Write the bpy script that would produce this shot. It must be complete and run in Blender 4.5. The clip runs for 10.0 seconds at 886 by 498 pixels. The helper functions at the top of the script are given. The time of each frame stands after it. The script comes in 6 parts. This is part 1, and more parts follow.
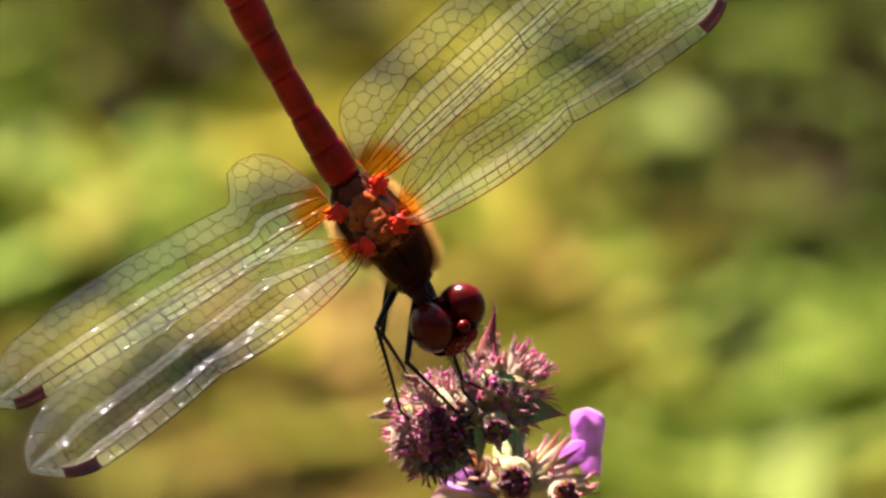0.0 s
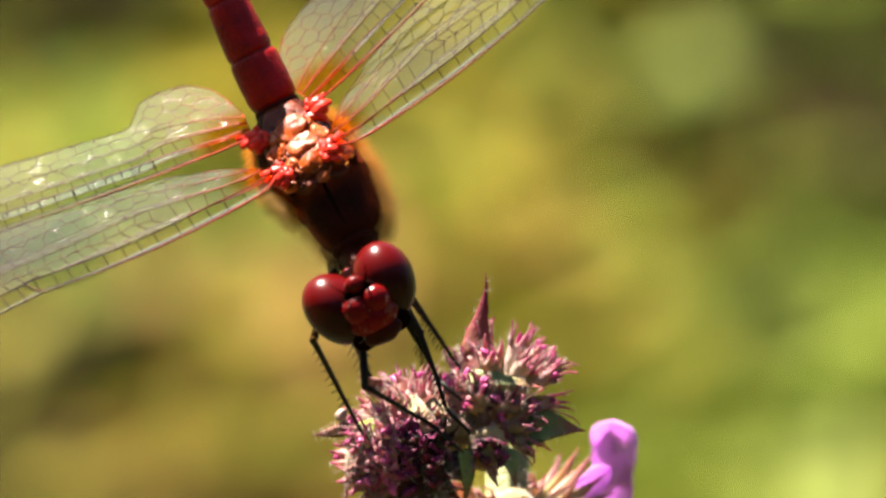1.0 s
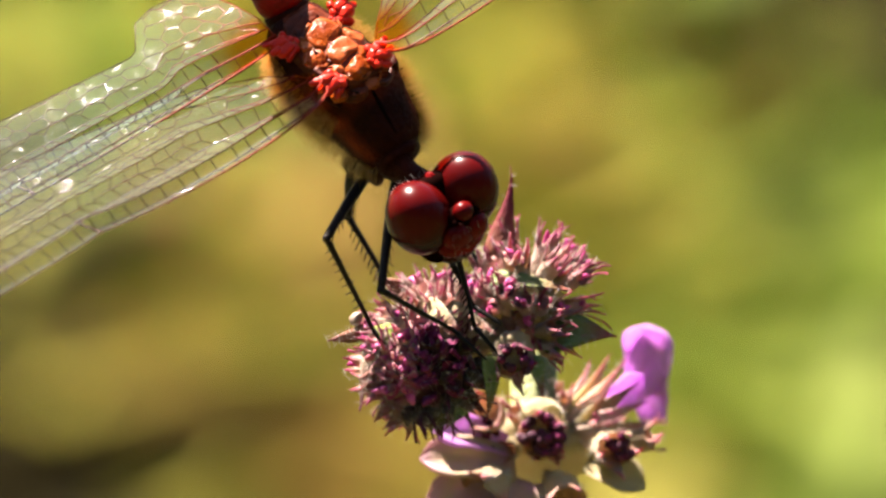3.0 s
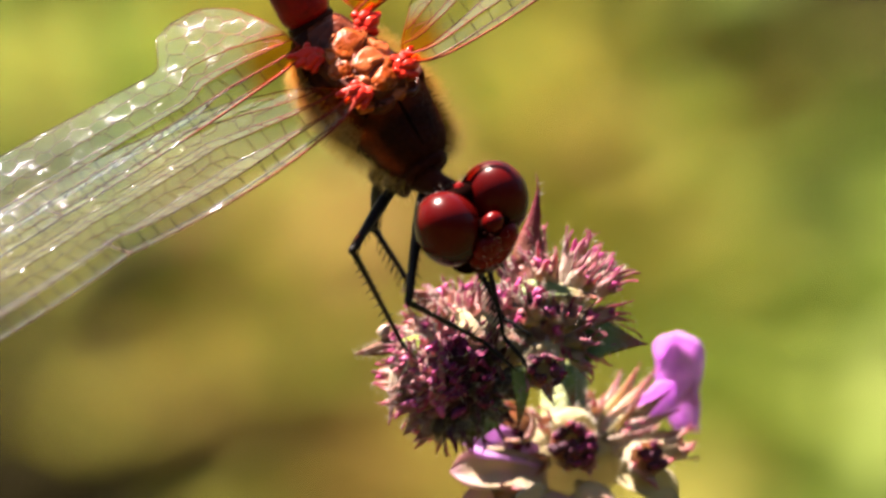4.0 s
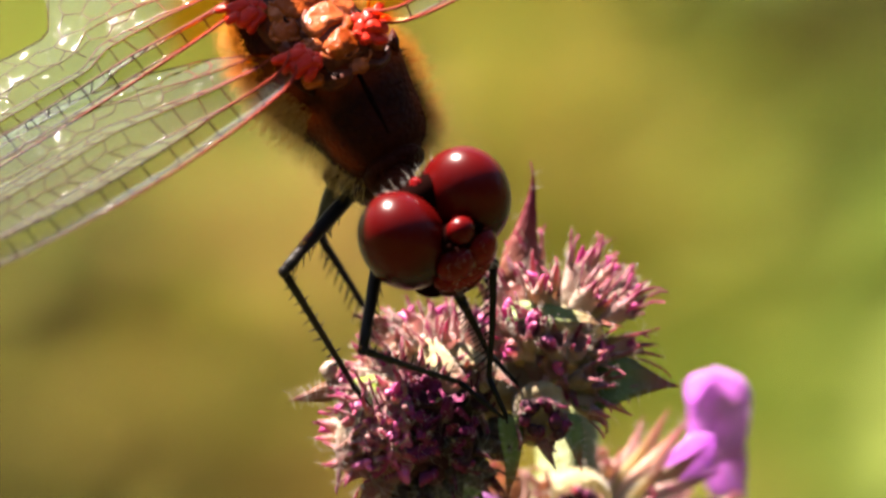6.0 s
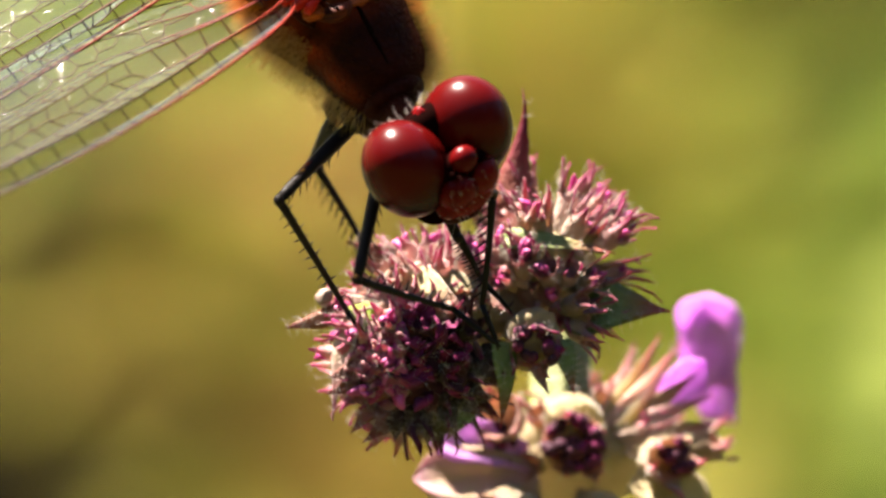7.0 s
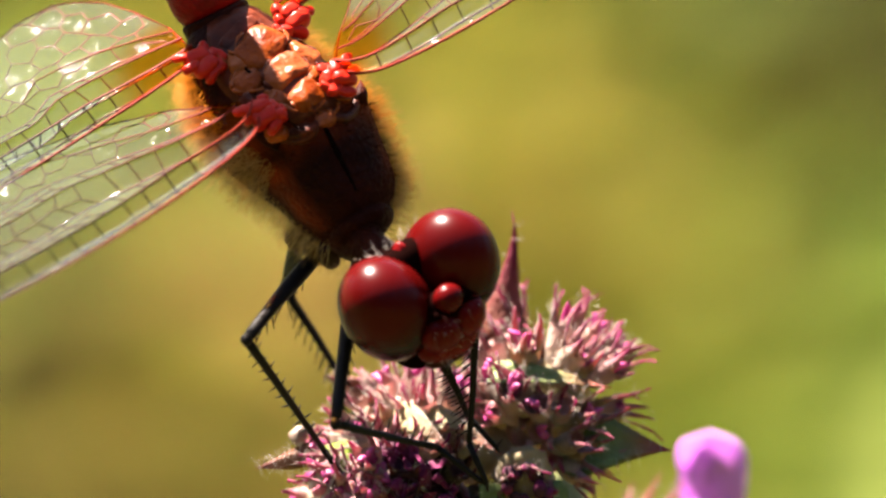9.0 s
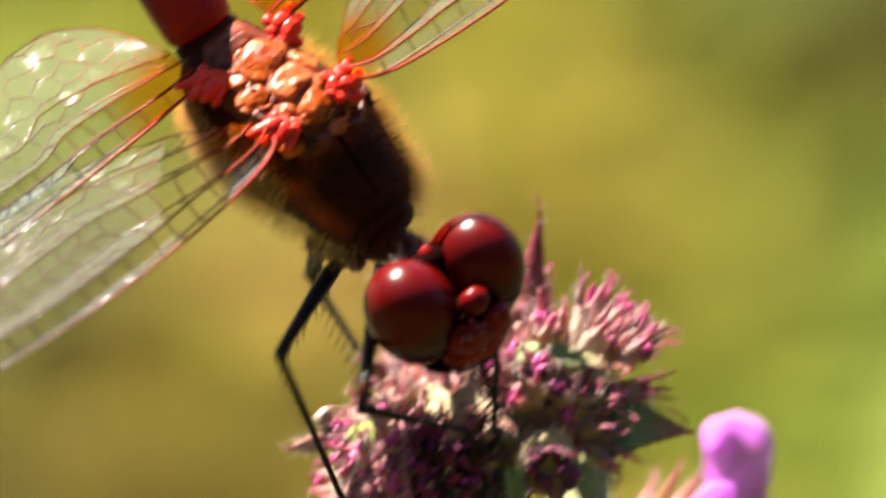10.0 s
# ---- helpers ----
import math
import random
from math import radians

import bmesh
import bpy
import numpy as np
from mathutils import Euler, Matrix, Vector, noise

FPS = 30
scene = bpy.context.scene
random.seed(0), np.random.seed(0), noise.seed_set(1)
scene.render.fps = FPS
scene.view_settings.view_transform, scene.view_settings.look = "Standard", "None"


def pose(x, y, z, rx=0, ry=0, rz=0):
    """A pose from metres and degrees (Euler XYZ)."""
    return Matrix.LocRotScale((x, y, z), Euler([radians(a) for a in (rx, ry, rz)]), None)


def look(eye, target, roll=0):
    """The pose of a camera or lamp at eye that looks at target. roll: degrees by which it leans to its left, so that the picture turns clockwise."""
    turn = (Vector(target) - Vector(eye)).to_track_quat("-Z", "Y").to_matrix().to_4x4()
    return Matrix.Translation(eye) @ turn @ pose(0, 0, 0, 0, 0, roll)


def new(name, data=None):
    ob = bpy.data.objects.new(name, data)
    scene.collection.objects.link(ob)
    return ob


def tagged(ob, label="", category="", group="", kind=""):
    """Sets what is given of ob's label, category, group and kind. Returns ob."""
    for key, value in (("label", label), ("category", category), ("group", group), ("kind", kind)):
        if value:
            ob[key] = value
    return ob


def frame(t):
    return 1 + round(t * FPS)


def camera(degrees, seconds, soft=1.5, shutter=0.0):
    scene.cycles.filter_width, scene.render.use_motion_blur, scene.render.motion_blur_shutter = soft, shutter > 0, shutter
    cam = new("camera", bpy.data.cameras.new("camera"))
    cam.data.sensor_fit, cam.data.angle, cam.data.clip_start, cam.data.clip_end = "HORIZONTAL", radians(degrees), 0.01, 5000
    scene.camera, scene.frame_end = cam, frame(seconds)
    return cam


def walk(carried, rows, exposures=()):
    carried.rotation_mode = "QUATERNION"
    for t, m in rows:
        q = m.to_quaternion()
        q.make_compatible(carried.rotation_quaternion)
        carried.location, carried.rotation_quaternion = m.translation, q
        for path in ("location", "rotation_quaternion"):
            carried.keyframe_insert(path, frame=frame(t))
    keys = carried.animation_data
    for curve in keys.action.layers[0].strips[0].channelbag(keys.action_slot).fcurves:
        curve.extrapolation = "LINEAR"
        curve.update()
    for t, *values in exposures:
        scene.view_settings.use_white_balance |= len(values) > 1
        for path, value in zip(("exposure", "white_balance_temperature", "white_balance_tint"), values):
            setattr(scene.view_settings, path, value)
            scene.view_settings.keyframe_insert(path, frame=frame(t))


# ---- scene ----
# The axes of the flower head: u to the side, v up the stem, w out towards the viewer, in millimetres.
TILT = radians(12)
AX_U = Vector((1, 0, 0))
AX_V = Vector((0, math.sin(TILT), math.cos(TILT)))
AX_W = Vector((0, -math.cos(TILT), math.sin(TILT)))
HEAD_AT = Vector((0, 0, 0.55))
MM = 0.001


def at(u, v, w):
    return HEAD_AT + (AX_U * u + AX_V * v + AX_W * w) * MM


def way(u, v, w):
    return (AX_U * u + AX_V * v + AX_W * w).normalized()


def turned(forward, up, place=(0, 0, 0)):
    """The pose of a body whose +Y looks along forward and whose +Z lies near up."""
    y = Vector(forward).normalized()
    x = y.cross(Vector(up)).normalized()
    z = x.cross(y)
    m = Matrix((x, y, z)).transposed().to_4x4()
    m.translation = place
    return m


# ---- camera: a long lens on one line of sight, closing in ----
VIEW = [  # seconds, aim u, aim v, distance in mm, roll
    (0.0, -2.29, 9.05, 868.8, 1.37),
    (0.2, -2.36, 8.81, 816.2, 1.36),
    (0.4, -2.40, 8.25, 769.7, 1.34),
    (0.5, -2.37, 8.51, 748.3, 1.34),
    (0.7, -1.40, 8.57, 698.2, 1.24),
    (0.8, -0.99, 8.37, 675.6, 1.19),
    (0.9, -0.71, 8.08, 654.4, 1.15),
    (1.0, -0.86, 6.84, 634.4, 1.11),
    (1.1, -0.10, 6.58, 625.6, 1.03),
    (1.2, -0.84, 6.89, 609.0, -0.44),
    (1.3, -0.93, 6.35, 608.7, 0.88),
    (1.4, -0.90, 5.86, 600.6, 0.80),
    (1.5, -1.70, 5.43, 592.7, 0.73),
    (1.6, -1.42, 5.00, 591.4, 0.77),
    (1.7, -0.94, 4.54, 590.2, 0.80),
    (1.9, -1.01, 4.16, 587.6, 0.88),
    (2.0, -0.58, 4.25, 586.4, 0.91),
    (2.2, -0.27, 4.45, 588.0, 0.95),
    (2.4, -0.55, 4.44, 589.6, 1.00),
    (2.5, -0.21, 4.09, 590.4, 1.02),
    (2.7, -1.72, 2.81, 591.6, 1.24),
    (3.8, -3.26, 1.14, 596.8, 0.45),
    (4.0, -3.05, 2.26, 586.7, 0.12),
    (4.5, 0.85, 4.70, 501.9, -0.12),
    (5.0, 1.32, 2.58, 445.0, -0.00),
    (5.1, 1.41, 2.82, 443.1, -0.07),
    (5.2, 1.48, 3.33, 441.3, -0.14),
    (5.3, 0.47, 3.92, 439.4, -0.21),
    (5.4, 0.71, 4.95, 442.0, -0.10),
    (5.5, 0.48, 5.13, 444.5, 0.00),
    (5.7, -0.92, 3.88, 444.2, 0.00),
    (5.8, -0.92, 3.67, 444.0, 0.00),
    (6.0, -1.81, 2.66, 443.7, 0.00),
    (6.1, -1.34, 1.76, 443.4, 0.01),
    (6.2, -1.44, 0.78, 443.0, 0.01),
    (7.3, -0.07, 0.09, 450.1, -0.54),
    (7.4, 1.15, 0.78, 449.6, -0.69),
    (7.5, 1.70, 1.93, 449.1, -0.83),
    (7.7, 3.40, 3.91, 447.6, -0.70),
    (8.0, 1.65, 5.25, 445.5, -0.51),
    (8.2, -0.91, 4.93, 444.9, -0.30),
    (8.5, -0.56, 5.78, 440.2, 0.05),
    (8.7, 0.45, 5.79, 430.7, -0.10),
    (9.0, -1.02, 4.53, 417.2, -0.30),
    (9.2, -1.67, 4.59, 418.5, -0.20),
    (9.3, -2.68, 5.12, 419.1, -0.14),
    (9.4, -2.82, 5.92, 419.7, -0.09),
    (9.5, -3.69, 6.36, 420.3, -0.04),
    (9.6, -3.15, 5.92, 419.7, -0.10),
    (9.8, -3.54, 5.06, 418.5, -0.22),
    (9.9, -3.09, 2.59, 417.6, 0.18),
    (10.0, -1.84, 3.95, 417.2, -0.34),
]
cam = camera(4.0, 10.0, soft=2.6, shutter=0.3)
focus = new("focus_point")
focus.location = at(-3, 4, 5)
cam.data.dof.use_dof = True
cam.data.dof.focus_object = focus
cam.data.dof.aperture_fstop = 46.0
walk(cam, [(t, look(at(0, 4, d), at(u, v, 0), roll)) for t, u, v, d, roll in VIEW],
     exposures=[(0.0, 3.7), (0.7, 3.7), (7.0, 3.72), (10.0, 3.85)])

# ---- light: one high sun from beyond the flower, open sky ----
SUN_WAY = way(-0.36, 0.90, -0.14)
sky = bpy.data.worlds.new("sky")
scene.world = sky
sky.use_nodes = True
nodes, links = sky.node_tree.nodes, sky.node_tree.links
tex = nodes.new("ShaderNodeTexSky")
tex.sky_type = "NISHITA"
tex.sun_disc = False
tex.sun_elevation = math.asin(SUN_WAY.z)
tex.sun_rotation = math.atan2(SUN_WAY.x, SUN_WAY.y)
links.new(tex.outputs[0], nodes["Background"].inputs[0])
nodes["Background"].inputs[1].default_value = 0.03
sun = new("sun", bpy.data.lights.new("sun", "SUN"))
sun.data.energy, sun.data.angle, sun.data.color = 5.0, radians(0.5), (1.0, 0.86, 0.76)
sun.matrix_world = look(SUN_WAY * 8, (0, 0, 0))

# ---- materials ----


def mat(name, color, rough=0.5, metal=0.0, color2=None, scale=2000.0, bump=0.0, bump_scale=None, spec=0.5, translucent=0.0,
        tcolor=None, sheen=0.0, coat=0.0, tip=None, sss=0.0, vary=0.0, detail=6.0, coat_rough=0.15, tint=None):
    """A surface with grain at two sizes; scale is in repeats per metre. tip: the colour that the mesh's 'tip' attribute blends in."""
    m = bpy.data.materials.new(name)
    m.use_nodes = True
    n, l = m.node_tree.nodes, m.node_tree.links
    b = n["Principled BSDF"]
    co = n.new("ShaderNodeTexCoord")
    big = n.new("ShaderNodeTexNoise")
    big.inputs["Scale"].default_value = scale * 0.25
    big.inputs["Detail"].default_value = detail
    fine = n.new("ShaderNodeTexNoise")
    fine.inputs["Scale"].default_value = bump_scale or scale
    fine.inputs["Detail"].default_value = 4
    l.new(co.outputs["Object"], big.inputs["Vector"])
    l.new(co.outputs["Object"], fine.inputs["Vector"])
    add = n.new("ShaderNodeMath")
    add.operation = "MULTIPLY_ADD"
    l.new(big.outputs["Fac"], add.inputs[0])
    add.inputs[1].default_value = 2.2
    sub = n.new("ShaderNodeMath")
    sub.operation = "MULTIPLY_ADD"
    l.new(fine.outputs["Fac"], sub.inputs[0])
    sub.inputs[1].default_value = 0.8
    sub.inputs[2].default_value = -1.0
    l.new(sub.outputs[0], add.inputs[2])
    mix = n.new("ShaderNodeMix")
    mix.data_type = "RGBA"
    mix.inputs[6].default_value = (*color, 1)
    mix.inputs[7].default_value = (*(color2 or [c * 0.6 for c in color]), 1)
    clamp = n.new("ShaderNodeClamp")
    l.new(add.outputs[0], clamp.inputs[0])
    l.new(clamp.outputs[0], mix.inputs[0])
    out = mix.outputs[2]
    if tip:
        att = n.new("ShaderNodeAttribute")
        att.attribute_name = "tip"
        mt = n.new("ShaderNodeMix")
        mt.data_type = "RGBA"
        l.new(att.outputs["Fac"], mt.inputs[0])
        l.new(out, mt.inputs[6])
        mt.inputs[7].default_value = (*tip, 1)
        out = mt.outputs[2]
    if vary:
        info = n.new("ShaderNodeObjectInfo")
        hsv = n.new("ShaderNodeHueSaturation")
        ramp = n.new("ShaderNodeMapRange")
        ramp.inputs[3].default_value, ramp.inputs[4].default_value = 1 - vary, 1 + vary
        l.new(info.outputs["Random"], ramp.inputs[0])
        l.new(ramp.outputs[0], hsv.inputs["Value"])
        l.new(out, hsv.inputs["Color"])
        out = hsv.outputs[0]
    l.new(out, b.inputs["Base Color"])
    b.inputs["Roughness"].default_value = rough
    b.inputs["Metallic"].default_value = metal
    if tint:
        b.inputs["Specular Tint"].default_value = (*tint, 1)
    b.inputs["Specular IOR Level"].default_value = spec
    b.inputs["Coat Weight"].default_value = coat
    b.inputs["Coat Roughness"].default_value = coat_rough
    b.inputs["Sheen Weight"].default_value = sheen
    if sss:
        b.inputs["Subsurface Weight"].default_value = sss
        b.inputs["Subsurface Radius"].default_value = (1.0, 0.4, 0.25)
        b.inputs["Subsurface Scale"].default_value = 0.0006
    if bump:
        bp = n.new("ShaderNodeBump")
        bp.inputs["Strength"].default_value = bump
        bp.inputs["Distance"].default_value = 0.3 / scale
        l.new(fine.outputs["Fac"], bp.inputs["Height"])
        l.new(bp.outputs[0], b.inputs["Normal"])
    if translucent:
        tr = n.new("ShaderNodeBsdfTranslucent")
        if tcolor:
            tr.inputs["Color"].default_value = (*tcolor, 1)
        else:
            l.new(out, tr.inputs["Color"])
        ms = n.new("ShaderNodeMixShader")
        ms.inputs[0].default_value = translucent
        l.new(b.outputs[0], ms.inputs[1])
        l.new(tr.outputs[0], ms.inputs[2])
        l.new(ms.outputs[0], n["Material Output"].inputs[0])
    return m


M_THORAX = mat("thorax_brown", (0.03, 0.0042, 0.0012), 0.5, color2=(0.006, 0.0012, 0.0006), scale=1500, bump=0.6, bump_scale=5000, spec=0.03, tip=(0.17, 0.022, 0.003))
M_SUTURE = mat("thorax_dark_seam", (0.004, 0.002, 0.0016), 0.9, scale=2500, bump=0.2, spec=0.0)
M_HAIR = mat("golden_hair", (0.62, 0.46, 0.2), 0.45, color2=(0.5, 0.3, 0.09), scale=900, translucent=0.6, spec=0.1)
M_HAIR_DARK = mat("brown_hair", (0.016, 0.003, 0.001), 0.6, color2=(0.008, 0.002, 0.001), scale=900, translucent=0.3, spec=0.03)
M_COXA = mat("leg_root_tan", (0.04, 0.018, 0.008), 0.5, color2=(0.018, 0.009, 0.004), scale=1500, bump=0.4, spec=0.1)
M_ABDOMEN = mat("abdomen_red", (0.17, 0.0018, 0.002), 0.42, color2=(0.045, 0.0006, 0.0008), scale=1800, bump=0.5, bump_scale=5000, spec=0.08)
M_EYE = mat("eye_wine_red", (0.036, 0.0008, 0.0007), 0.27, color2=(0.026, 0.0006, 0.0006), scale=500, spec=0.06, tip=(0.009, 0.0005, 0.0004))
M_FACE = mat("face_red", (0.075, 0.0016, 0.0018), 0.25, color2=(0.03, 0.0009, 0.0009), scale=1800, bump=0.2, spec=0.045)
M_FACE_DARK = mat("face_dark", (0.004, 0.0012, 0.001), 0.8, scale=1500, bump=0.2, spec=0.0)
M_FACE_LIP = mat("lip_brown", (0.022, 0.0022, 0.001), 0.45, color2=(0.007, 0.0012, 0.0008), scale=1800, bump=0.3, spec=0.03)
M_JOINT_RED = mat("wing_joint_red", (0.38, 0.016, 0.006), 0.3, color2=(0.22, 0.006, 0.003), scale=2200, bump=0.4, spec=0.1)
M_JOINT_ORANGE = mat("back_plate_orange", (0.20, 0.038, 0.003), 0.28, color2=(0.085, 0.012, 0.0015), scale=3600, bump=0.6, bump_scale=7000, spec=0.08)
M_JOINT_PALE = mat("back_plate_pale", (0.21, 0.05, 0.012), 0.25, color2=(0.13, 0.026, 0.006), scale=3600, bump=0.6, bump_scale=7000, spec=0.1)
M_SADDLE = mat("back_rust", (0.085, 0.013, 0.0025), 0.5, color2=(0.02, 0.004, 0.0015), scale=2500, bump=0.5, spec=0.1)
M_LEG = mat("leg_black", (0.0035, 0.0027, 0.0024), 0.55, color2=(0.007, 0.005, 0.004), scale=3000, bump=0.3, spec=0.06)
M_VEIN = mat("vein_brown", (0.018, 0.009, 0.0035), 0.5, color2=(0.03, 0.013, 0.005), scale=600, tip=(0.12, 0.010, 0.005), spec=0.02)
M_STIGMA = mat("stigma_red_brown", (0.11, 0.02, 0.018), 0.45, color2=(0.045, 0.008, 0.006), scale=900, translucent=0.4)
M_CALYX = mat("calyx_green_purple", (0.54, 0.48, 0.33), 0.55, color2=(0.54, 0.27, 0.29), spec=0.12, scale=900, bump=0.4, bump_scale=4000, sheen=0.2,
              translucent=0.6, tip=(0.22, 0.011, 0.075), vary=0.3)
M_CALYX_PALE = mat("calyx_pale_cream", (0.36, 0.33, 0.16), 0.6, color2=(0.34, 0.24, 0.14), spec=0.12, scale=800, bump=0.4, bump_scale=4000, sheen=0.4,
                   translucent=0.6, tip=(0.32, 0.06, 0.10), vary=0.2)
M_CALYX_DARK = mat("calyx_dark_wine", (0.30, 0.16, 0.14), 0.6, color2=(0.16, 0.13, 0.07), spec=0.12, scale=1000, bump=0.5, bump_scale=4000, sheen=0.2,
                   translucent=0.3, tip=(0.22, 0.025, 0.07), vary=0.4)
M_BRACT = mat("bract_green", (0.16, 0.20, 0.07), 0.5, color2=(0.09, 0.12, 0.04), spec=0.12, scale=900, bump=0.5, bump_scale=3000, translucent=0.35,
              tip=(0.22, 0.02, 0.04))
M_BRACT_RED = mat("bract_wine", (0.12, 0.06, 0.03), 0.5, color2=(0.2, 0.06, 0.05), spec=0.12, scale=900, bump=0.5, bump_scale=3000, translucent=0.35,
                  tip=(0.10, 0.009, 0.022))
M_PETAL = mat("petal_violet", (0.50, 0.18, 0.58), 0.7, color2=(0.62, 0.38, 0.64), scale=900, bump=0.4, bump_scale=1800, spec=0.05, translucent=0.6)
M_PETAL_WHITE = mat("petal_pale_pink", (0.40, 0.21, 0.30), 0.7, color2=(0.40, 0.34, 0.18), scale=1400, bump=0.6, bump_scale=1800, spec=0.05, translucent=0.55)
M_PETAL_PINK = mat("petal_magenta", (0.34, 0.015, 0.14), 0.5, color2=(0.36, 0.06, 0.2), scale=900, bump=0.2, translucent=0.4)
M_STEM = mat("stem_green", (0.085, 0.11, 0.035), 0.55, color2=(0.11, 0.09, 0.05), spec=0.1, scale=400, bump=0.4, bump_scale=2500)
M_FUZZ = mat("plant_hair", (0.5, 0.46, 0.4), 0.5, color2=(0.4, 0.33, 0.3), scale=900, translucent=0.5)
# cup green and floret wine also carry the front bunch's painted shade
M_CUP_GREEN_SHADE = mat("cup_green_shade", (0.045, 0.05, 0.022), 0.6, color2=(0.048, 0.016, 0.022), scale=1200, bump=0.5, bump_scale=4000, spec=0.06, translucent=0.15, tip=(0.07, 0.010, 0.024), vary=0.4)
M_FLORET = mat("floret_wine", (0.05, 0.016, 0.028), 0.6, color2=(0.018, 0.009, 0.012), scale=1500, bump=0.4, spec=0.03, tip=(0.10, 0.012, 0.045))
M_SEED = mat("seed_brown", (0.05, 0.03, 0.02), 0.4, color2=(0.2, 0.14, 0.1), scale=2500, bump=0.3)


def membrane():
    """Thin clear wing skin: mostly see-through, with a faint milky film and a rippled gloss."""
    m = bpy.data.materials.new("wing_membrane")
    m.use_nodes = True
    n, l = m.node_tree.nodes, m.node_tree.links
    co = n.new("ShaderNodeTexCoord")
    stretch = n.new("ShaderNodeMapping")
    stretch.inputs["Scale"].default_value = (0.45, 1.0, 1.0)
    l.new(co.outputs["Object"], stretch.inputs["Vector"])
    wav = n.new("ShaderNodeTexNoise")
    wav.inputs["Scale"].default_value = 2200
    wav.inputs["Detail"].default_value = 3
    l.new(stretch.outputs[0], wav.inputs["Vector"])
    bp = n.new("ShaderNodeBump")
    bp.inputs["Strength"].default_value = 1.0
    bp.inputs["Distance"].default_value = 0.0002
    l.new(wav.outputs["Fac"], bp.inputs["Height"])
    clear = n.new("ShaderNodeBsdfTransparent")
    film = n.new("ShaderNodeBsdfTranslucent")
    att = n.new("ShaderNodeAttribute")
    att.attribute_name = "tip"
    amber = n.new("ShaderNodeMix")
    amber.data_type = "RGBA"
    amber.inputs[6].default_value = (0.94, 0.97, 0.94, 1)
    amber.inputs[7].default_value = (0.95, 0.52, 0.10, 1)
    l.new(att.outputs["Fac"], amber.inputs[0])
    l.new(amber.outputs[2], clear.inputs["Color"])
    dye = n.new("ShaderNodeMix")
    dye.data_type = "RGBA"
    dye.inputs[6].default_value = (0.56, 0.66, 0.74, 1)
    dye.inputs[7].default_value = (0.95, 0.30, 0.01, 1)
    l.new(att.outputs["Fac"], dye.inputs[0])
    l.new(dye.outputs[2], film.inputs["Color"])
    haze = n.new("ShaderNodeBsdfDiffuse")
    l.new(dye.outputs[2], haze.inputs["Color"])
    both = n.new("ShaderNodeMixShader")
    both.inputs[0].default_value = 0.5
    l.new(film.outputs[0], both.inputs[1])
    l.new(haze.outputs[0], both.inputs[2])
    gloss = n.new("ShaderNodeBsdfGlossy")
    gloss.inputs["Roughness"].default_value = 0.07
    l.new(bp.outputs[0], gloss.inputs["Normal"])
    m1 = n.new("ShaderNodeMixShader")
    m1.inputs[0].default_value = 0.036
    l.new(clear.outputs[0], m1.inputs[1])
    l.new(both.outputs[0], m1.inputs[2])
    fr = n.new("ShaderNodeFresnel")
    fr.inputs["IOR"].default_value = 1.5
    l.new(bp.outputs[0], fr.inputs["Normal"])
    m2 = n.new("ShaderNodeMixShader")
    half = n.new("ShaderNodeMath")
    half.operation = "MULTIPLY"
    half.inputs[1].default_value = 0.12
    l.new(fr.outputs[0], half.inputs[0])
    spots = n.new("ShaderNodeTexNoise")
    spots.inputs["Scale"].default_value = 1100
    spots.inputs["Detail"].default_value = 4
    l.new(co.outputs["Object"], spots.inputs["Vector"])
    patch = n.new("ShaderNodeMapRange")
    patch.inputs[1].default_value, patch.inputs[2].default_value = 0.53, 0.62
    l.new(spots.outputs["Fac"], patch.inputs[0])
    shine = n.new("ShaderNodeMath")
    shine.operation = "MULTIPLY"
    l.new(half.outputs[0], shine.inputs[0])
    l.new(patch.outputs[0], shine.inputs[1])
    l.new(shine.outputs[0], m2.inputs[0])
    l.new(m1.outputs[0], m2.inputs[1])
    l.new(gloss.outputs[0], m2.inputs[2])
    l.new(m2.outputs[0], n["Material Output"].inputs[0])
    return m


M_WING = membrane()

# ---- mesh helpers (all in millimetres) ----


